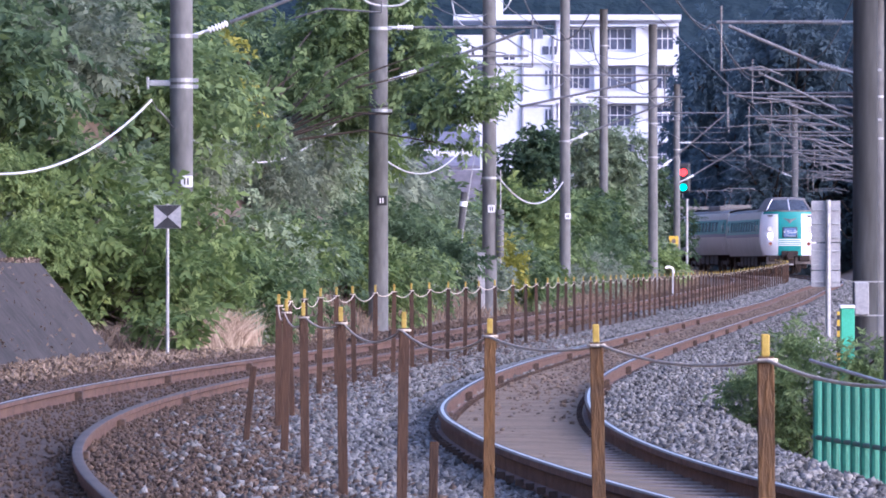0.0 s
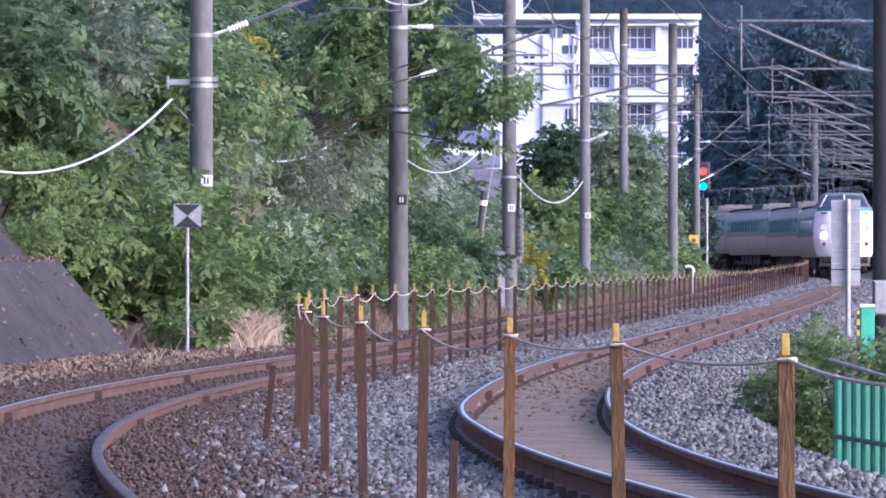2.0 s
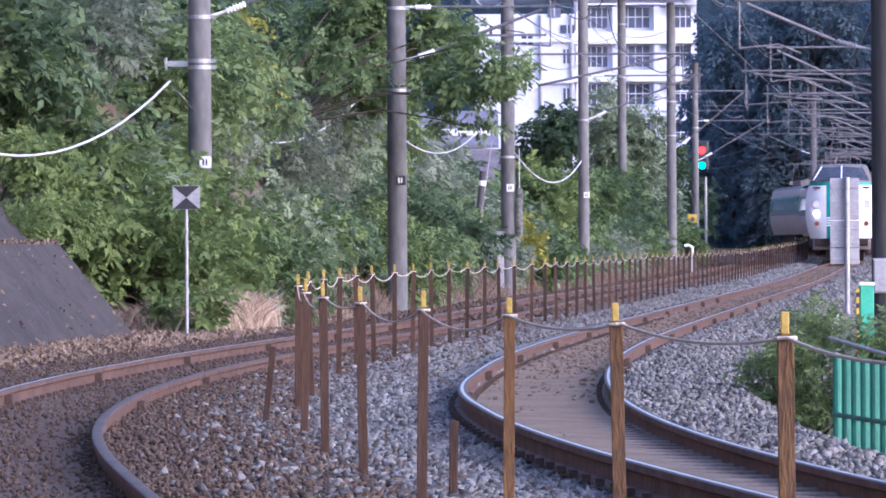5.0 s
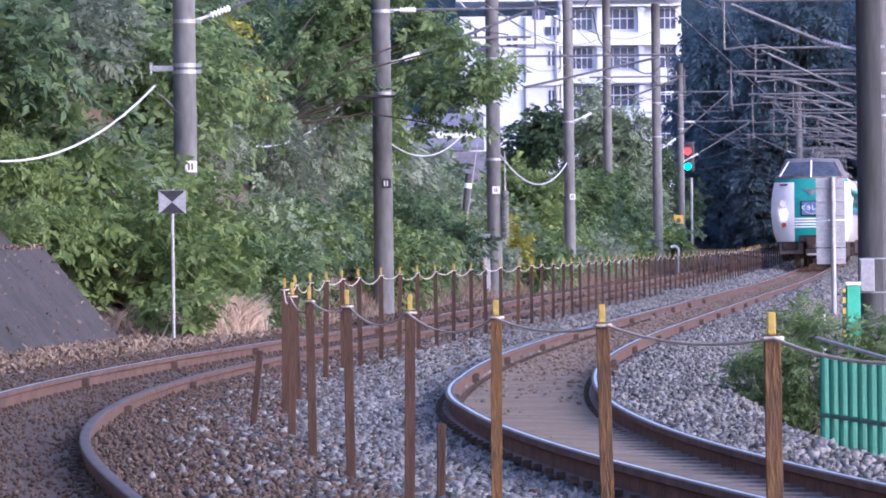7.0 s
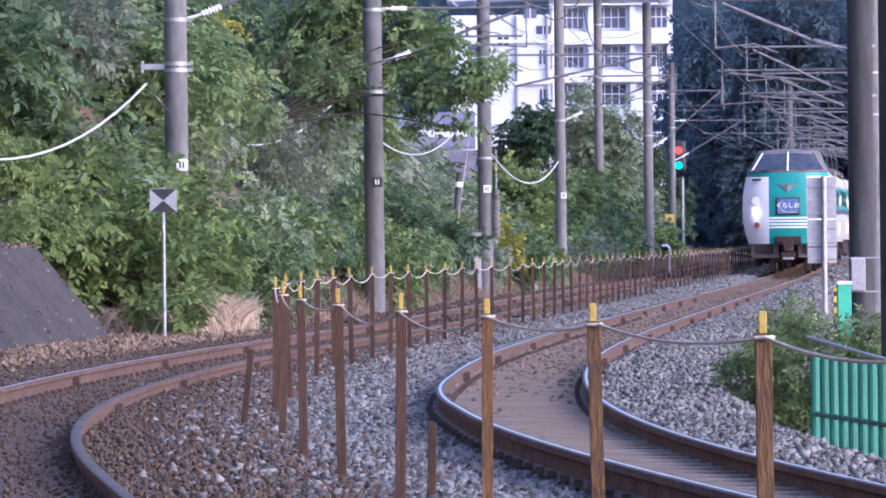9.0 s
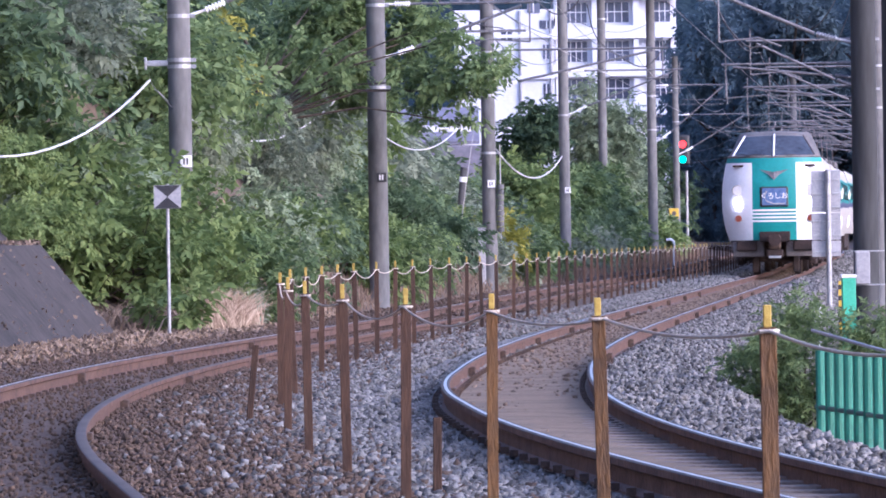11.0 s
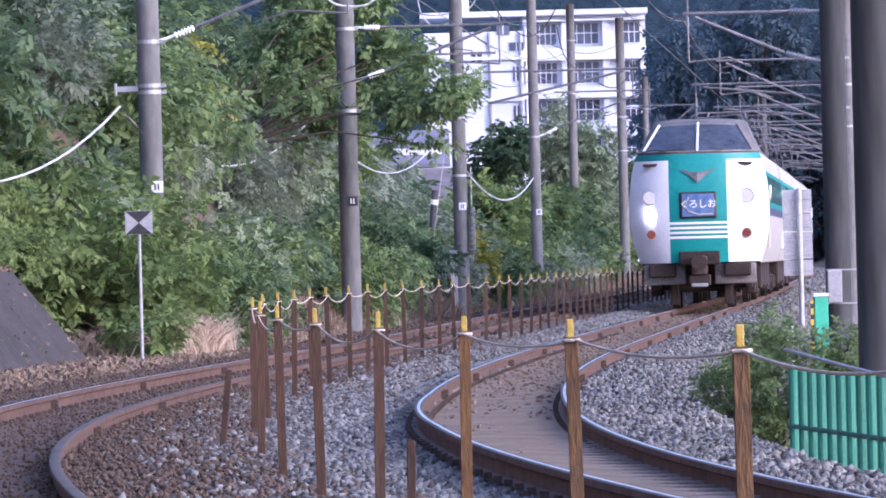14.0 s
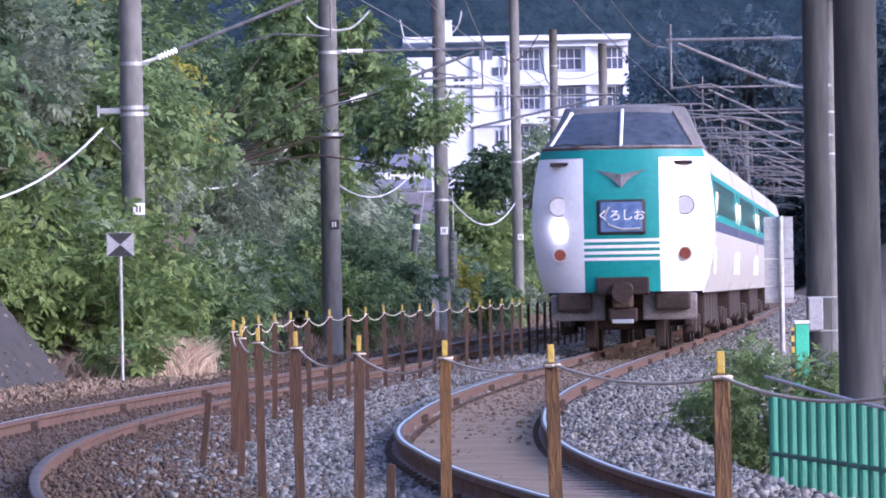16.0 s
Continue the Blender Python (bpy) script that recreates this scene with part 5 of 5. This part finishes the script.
# retaining wall at the foot of the slope: two battered courses, the upper one set back
def battered(y_end, u0, z0, u1, z1, label):
    b = B()
    rings = []
    for y in [60, 66, 72, 78, 84, 90, 96, 99, y_end]:
        x = lx(y) - 1.05 * max(0, y - 96) / 7
        rings.append([b.verts.new(p) for p in ((x + u0, y, z0), (x + u1, y, z1), (x + u1 - 0.5, y, z1), (x + u1 - 0.5, y, -0.5), (x + u0, y, -0.5))])
    for r0, r1 in zip(rings, rings[1:]):
        for k in range(5):
            b.faces.new((r0[k], r0[(k + 1) % 5], r1[(k + 1) % 5], r1[k]))
    b.faces.new(rings[0])
    b.faces.new(rings[-1][::-1])
    bmesh.ops.recalc_face_normals(b, faces=b.faces)
    tagged(link("retaining_wall", b, M["wall_concrete"]), label, "wall", kind="structure")


battered(102.4, -4.0, -0.45, -5.3, 1.12, "dark weathered sloping concrete retaining wall under the shrubs")
battered(101.6, -5.52, 0.9, -7.4, 3.3, "upper course of the dark concrete retaining wall below the shrubs")


# ---------------------------------------------------------------- cables
def cable(name, a, c, drop, r, material, label):
    return tagged(link(name, pipe(B(), sag(a, c, drop, 16), r, 6), M[material], None, "", True), label, "cable", "hanging cables")


cable("cable", (-7.22, 83.6, 2.95), (-4.27, 99.3, 3.5), 0.9, 0.017, "cable_white", "thick pale hanging cable in front of the shrubs")
cable("cable", (-4.27, 99.3, 3.5), (-4.15, 104.85, 3.2), 0.02, 0.009, "cable_dark", "thin dark strand holding a cable to its pole")
cable("cable", (-4.6, 109, 3.6), (-1.9, 131, 4.0), 0.9, 0.015, "cable_white", "pale hanging cable among the leaves")
cable("cable", (-1.9, 129, 4.05), (0.6, 165.5, 4.1), 1.0, 0.015, "cable_white", "pale hanging cable behind the branches")
cable("cable", (1.3, 165, 3.3), (3.8, 215, 3.7), 0.7, 0.022, "cable_white", "pale hanging cable between two poles")


def hanging(points, r, material, label):
    """A slack jumper cable bent through the given places."""
    P = [Vector(p) for p in points]
    out = []
    for k in range(len(P) - 1):
        a, b_, c_, d = P[max(k - 1, 0)], P[k], P[k + 1], P[min(k + 2, len(P) - 1)]
        for i in range(6):
            t = i / 6
            out.append(0.5 * ((2 * b_) + (c_ - a) * t + (2 * a - 5 * b_ + 4 * c_ - d) * t * t + (3 * b_ - a - 3 * c_ + d) * t ** 3))
    out.append(P[-1])
    return tagged(link("jumper_cable", pipe(B(), out, r, 6), M[material], None, "", True), label, "cable", "hanging cables")


hanging(((0.2, 165, 7.6), (0.35, 165, 7.05), (0.77, 165, 6.85), (1.53, 165, 7.33), (1.7, 165, 7.8)), 0.02, "cable_white", "pale jumper cable slung at a pole top")
hanging(((2.2, 205, 9.8), (2.7, 205, 8.6), (3.43, 205, 7.9), (4.0, 205, 8.05), (4.45, 205, 8.7)), 0.022, "cable_dark", "dark jumper cable slung between brackets")
hanging(((5.43, 250, 9.7), (5.74, 250, 8.5), (6.7, 250, 7.7), (7.6, 250, 7.4), (8.45, 250, 8.4)), 0.024, "cable_dark", "dark jumper cable beside the poles")
hanging(((3.7, 110, 5.5), (4.18, 110, 4.93), (4.4, 110, 4.98), (4.65, 110, 4.5), (5.0, 110, 4.15), (5.33, 110, 4.24)), 0.014, "cable_dark", "dark jumper cable under the bracket")
hanging(((-1.6, 127, 6.2), (-1.35, 127, 5.98), (-0.8, 127, 5.96), (-0.4, 127, 6.3)), 0.022, "cable_white", "pale cable loop over the pole")
hanging(((-0.6, 140, 6.6), (0.0, 140, 6.05), (0.6, 140, 5.6), (1.3, 140, 5.45)), 0.014, "cable_dark", "dark slack wire across the line")
for a, c_ in (((1.1, 165, 6.95), (5.8, 258, 8.9)), ((-1.2, 128, 7.0), (1.1, 165, 7.2)), ((3.9, 215, 8.3), (8.0, 260, 9.3)), ((1.2, 165, 6.1), (3.9, 215, 6.9)), ((6.5, 105, 5.6), (11.0, 205, 7.4)), ((6.5, 105, 5.0), (12.6, 232, 6.6))):
    cable("feeder_wire", a, c_, 0.5, 0.012, "cable_dark", "thin dark feeder wire between poles")
bm_ = thing("crossarm", "thin steel crossarm with small insulators on a pole", "crossarm", pose(1.13, 165, 0))
part("bar", box(B(), -1.2, 0.95, -0.22, -0.18, 6.13, 6.19), M["arm"], bm_)
for k in range(4):
    part("insulator", disc_stack(B(), (-1.1 + k * 0.35, -0.2, 6.19), (-1.1 + k * 0.35, -0.2, 6.38), 3, 0.05, 0.025), M["cable_dark"], bm_, "dark pin insulator")

# stay wire, balance weight and box by the third pole
st = thing("stay_wire", "slanting steel stay wire with a dark insulator", "stay wire", pose(0, 164, 0))
part("wire", pipe(B(), [(0.84, 0, 4.24), (0.22, 0, 0.1)], 0.012, 6), M["galv"], st, "pale wire")
part("insulator", pipe(B(), [(0.52, 0, 2.85), (0.5, 0, 2.7), (0.44, 0, 2.1), (0.42, 0, 1.95)], 0.085, 12, 0.07), M["cable_dark"], st, "dark grey stay insulator")
part("collar", pipe(B(), [(0.5, -0.02, 2.62), (0.485, -0.02, 2.5)], 0.095, 12), M["porcelain"], st)
wt = thing("balance_weight", "stack of grey ribbed tension weights beside a pole", "weight", pose(1.4, 164.9, 0))
for k in range(9):
    part("weight_disc", pipe(B(), [(0, 0, 1.28 + k * 0.13), (0, 0, 1.39 + k * 0.13)], 0.085, 14), M["concrete"], wt)
part("rod", pipe(B(), [(0, 0, 1.1), (0, 0, 3.4)], 0.015, 6), M["galv"], wt)
cb = thing("cable_box", "narrow pale grey cable box standing by a pole", "box", pose(0.93, 164.5, 0))
part("body", box(B(), -0.085, 0.085, -0.1, 0.1, -0.4, 1.35, 0.015), M["plate_grey"], cb)
part("cap", box(B(), -0.1, 0.1, -0.12, 0.12, 1.35, 1.39, 0.01), M["galv"], cb)
mk = thing("marker_post", "slim dark stake standing in the bushes", "post", pose(-0.5, 160, 0))
part("shaft", box(B(), -0.05, 0.05, -0.04, 0.04, -0.2, 1.75, 0.01), M["concrete"], mk)
wp = thing("bent_pipe", "white bent pipe end beside the bend", "pipe", pose(8.35, 250, 0))
part("tube", pipe(B(), [(0.15, 0, -0.3), (0.15, 0, 0.8), (0.12, 0, 0.93), (0.02, 0, 1.0), (-0.15, 0, 0.98)], 0.05, 10), M["white"], wp, "", True)
sg = thing("equipment_post", "small pale equipment post among the grass", "post", pose(2.9, 205, 0))
part("shaft", pipe(B(), [(0, 0, -0.2), (0, 0, 1.05)], 0.04, 8), M["galv"], sg)
part("head", box(B(), -0.1, 0.1, -0.08, 0.08, 0.8, 1.12, 0.02), M["plate_grey"], sg, "pale box head")
for x, y, sc in ((3.45, 75, 0.14), (3.1, 71, 0.1), (3.6, 77, 0.16)):
    o = copy_thing(KINDS[2], pose(x, y, ground_z(x, y) - 0.05, 0, 0, x * 90))
    o.scale = (sc * 0.7, sc * 0.7, sc * 1.3)


# ---------------------------------------------------------------- dry grass on the verge
def grass(name, label, count, place, h, material, seed, lean=0.3):
    g = np.random.default_rng(seed)
    V, F = [], []
    for k in range(count):
        x, y = place(g)
        z = ground_z(x, y)
        hh = h * g.uniform(0.2, 1.25) * (0.75 + 0.5 * noise.noise((x * 5, y * 2, 1.0)))
        dx, dy, w = g.normal(scale=lean) * hh, g.normal(scale=lean) * hh, 0.006 + 0.008 * g.random()
        n = len(V)
        V += [(x - w, y, z - 0.02), (x + w, y, z - 0.02), (x + dx * 0.4 + w * 0.7, y + dy * 0.4, z + hh * 0.6), (x + dx * 0.4 - w * 0.7, y + dy * 0.4, z + hh * 0.6), (x + dx, y + dy, z + hh * 0.9)]
        F += [(n, n + 1, n + 2, n + 3), (n + 3, n + 2, n + 4)]
    return tagged(quads(name, V, F, material), label, "grass", kind="stuff")


def verge(u0, u1, y0, y1):
    def place(g):
        y = y0 + (y1 - y0) * g.random()
        return lx(y) + u0 + (u1 - u0) * g.random(), y
    return place


def patch(x0, y0, sx, sy):
    return lambda g: (x0 + sx * g.normal(), y0 + sy * g.normal())


grass("dry_grass", "pale dry grass tuft at the foot of the slope", 5000, patch(-3.35, 101.3, 0.17, 0.9), 0.62, M["straw_pale"], 1, 0.5)
grass("dead_twigs", "tangle of dead brown weeds and twigs", 900, patch(-4.7, 100.2, 0.3, 1.2), 0.55, M["twig_dead"], 5, 1.1)
grass("dead_twigs", "dead brown stalks before the shrubs", 500, patch(-4.1, 101.5, 0.25, 0.9), 0.45, M["twig_dead"], 6, 1.1)
grass("dry_grass", "thin brown dead weeds along the verge", 7000, verge(-4.9, -2.5, 60, 118), 0.075, M["straw"], 2)
grass("dry_grass", "brown dead weeds at the foot of the shrubs", 6000, verge(-4.0, -2.6, 118, 230), 0.35, M["twig_dead"], 3, 0.5)
grass("dry_grass", "dry grass along the far verge", 4000, verge(-3.6, -2.2, 230, 330), 0.8, M["twig_dead"], 4, 0.5)


def litter(count, y0, y1, u0, u1, seed):
    """Dead leaves lying on the verge."""
    g = np.random.default_rng(seed)
    V, F = [], []
    for k in range(count):
        y = y0 + (y1 - y0) * g.random()
        x = lx(y) + u0 + (u1 - u0) * g.random()
        c = np.array([x, y, ground_z(x, y) + 0.01 + 0.05 * g.random()])
        a, b_ = g.normal(size=3), g.normal(size=3)
        a, b_ = a / np.linalg.norm(a), b_ / np.linalg.norm(b_)
        s = g.uniform(0.02, 0.06)
        n = len(V)
        V += [tuple(c - a * s), tuple(c + b_ * s * 0.5), tuple(c + a * s), tuple(c - b_ * s * 0.5)]
        F.append((n, n + 1, n + 2, n + 3))
    return tagged(quads("leaf_litter", V, F, M["twig_dead"]), "brown dead leaves and twigs on the verge", "leaf litter", kind="stuff")


litter(11000, 58, 116, -5.4, -2.3, 7)


def wall_litter(count, seed):
    """Dead leaves and small twigs caught on the ledge and the rough face of the retaining wall."""
    g = np.random.default_rng(seed)
    V, F = [], []
    for k in range(count):
        y = g.uniform(82, 101.3)
        x = lx(y) - 1.05 * max(0, y - 96) / 7
        if k % 3:
            c = np.array([x - 5.3 - 0.2 * g.random(), y, 1.13 + 0.05 * g.random()])
        else:
            t = g.random() ** 2
            c = np.array([x - 4.0 - 1.3 * t + 0.012, y, -0.45 + 1.57 * t + 0.012])
        a, b_ = g.normal(size=3), g.normal(size=3)
        a, b_ = a / np.linalg.norm(a), b_ / np.linalg.norm(b_)
        sz = g.uniform(0.015, 0.05)
        n = len(V)
        V += [tuple(c - a * sz), tuple(c + b_ * sz * 0.5), tuple(c + a * sz), tuple(c - b_ * sz * 0.5)]
        F.append((n, n + 1, n + 2, n + 3))
    return tagged(quads("leaf_litter", V, F, M["twig_dead"]), "dead leaves caught on the ledge of the concrete wall", "leaf litter", kind="stuff")


wall_litter(1500, 8)

motions()
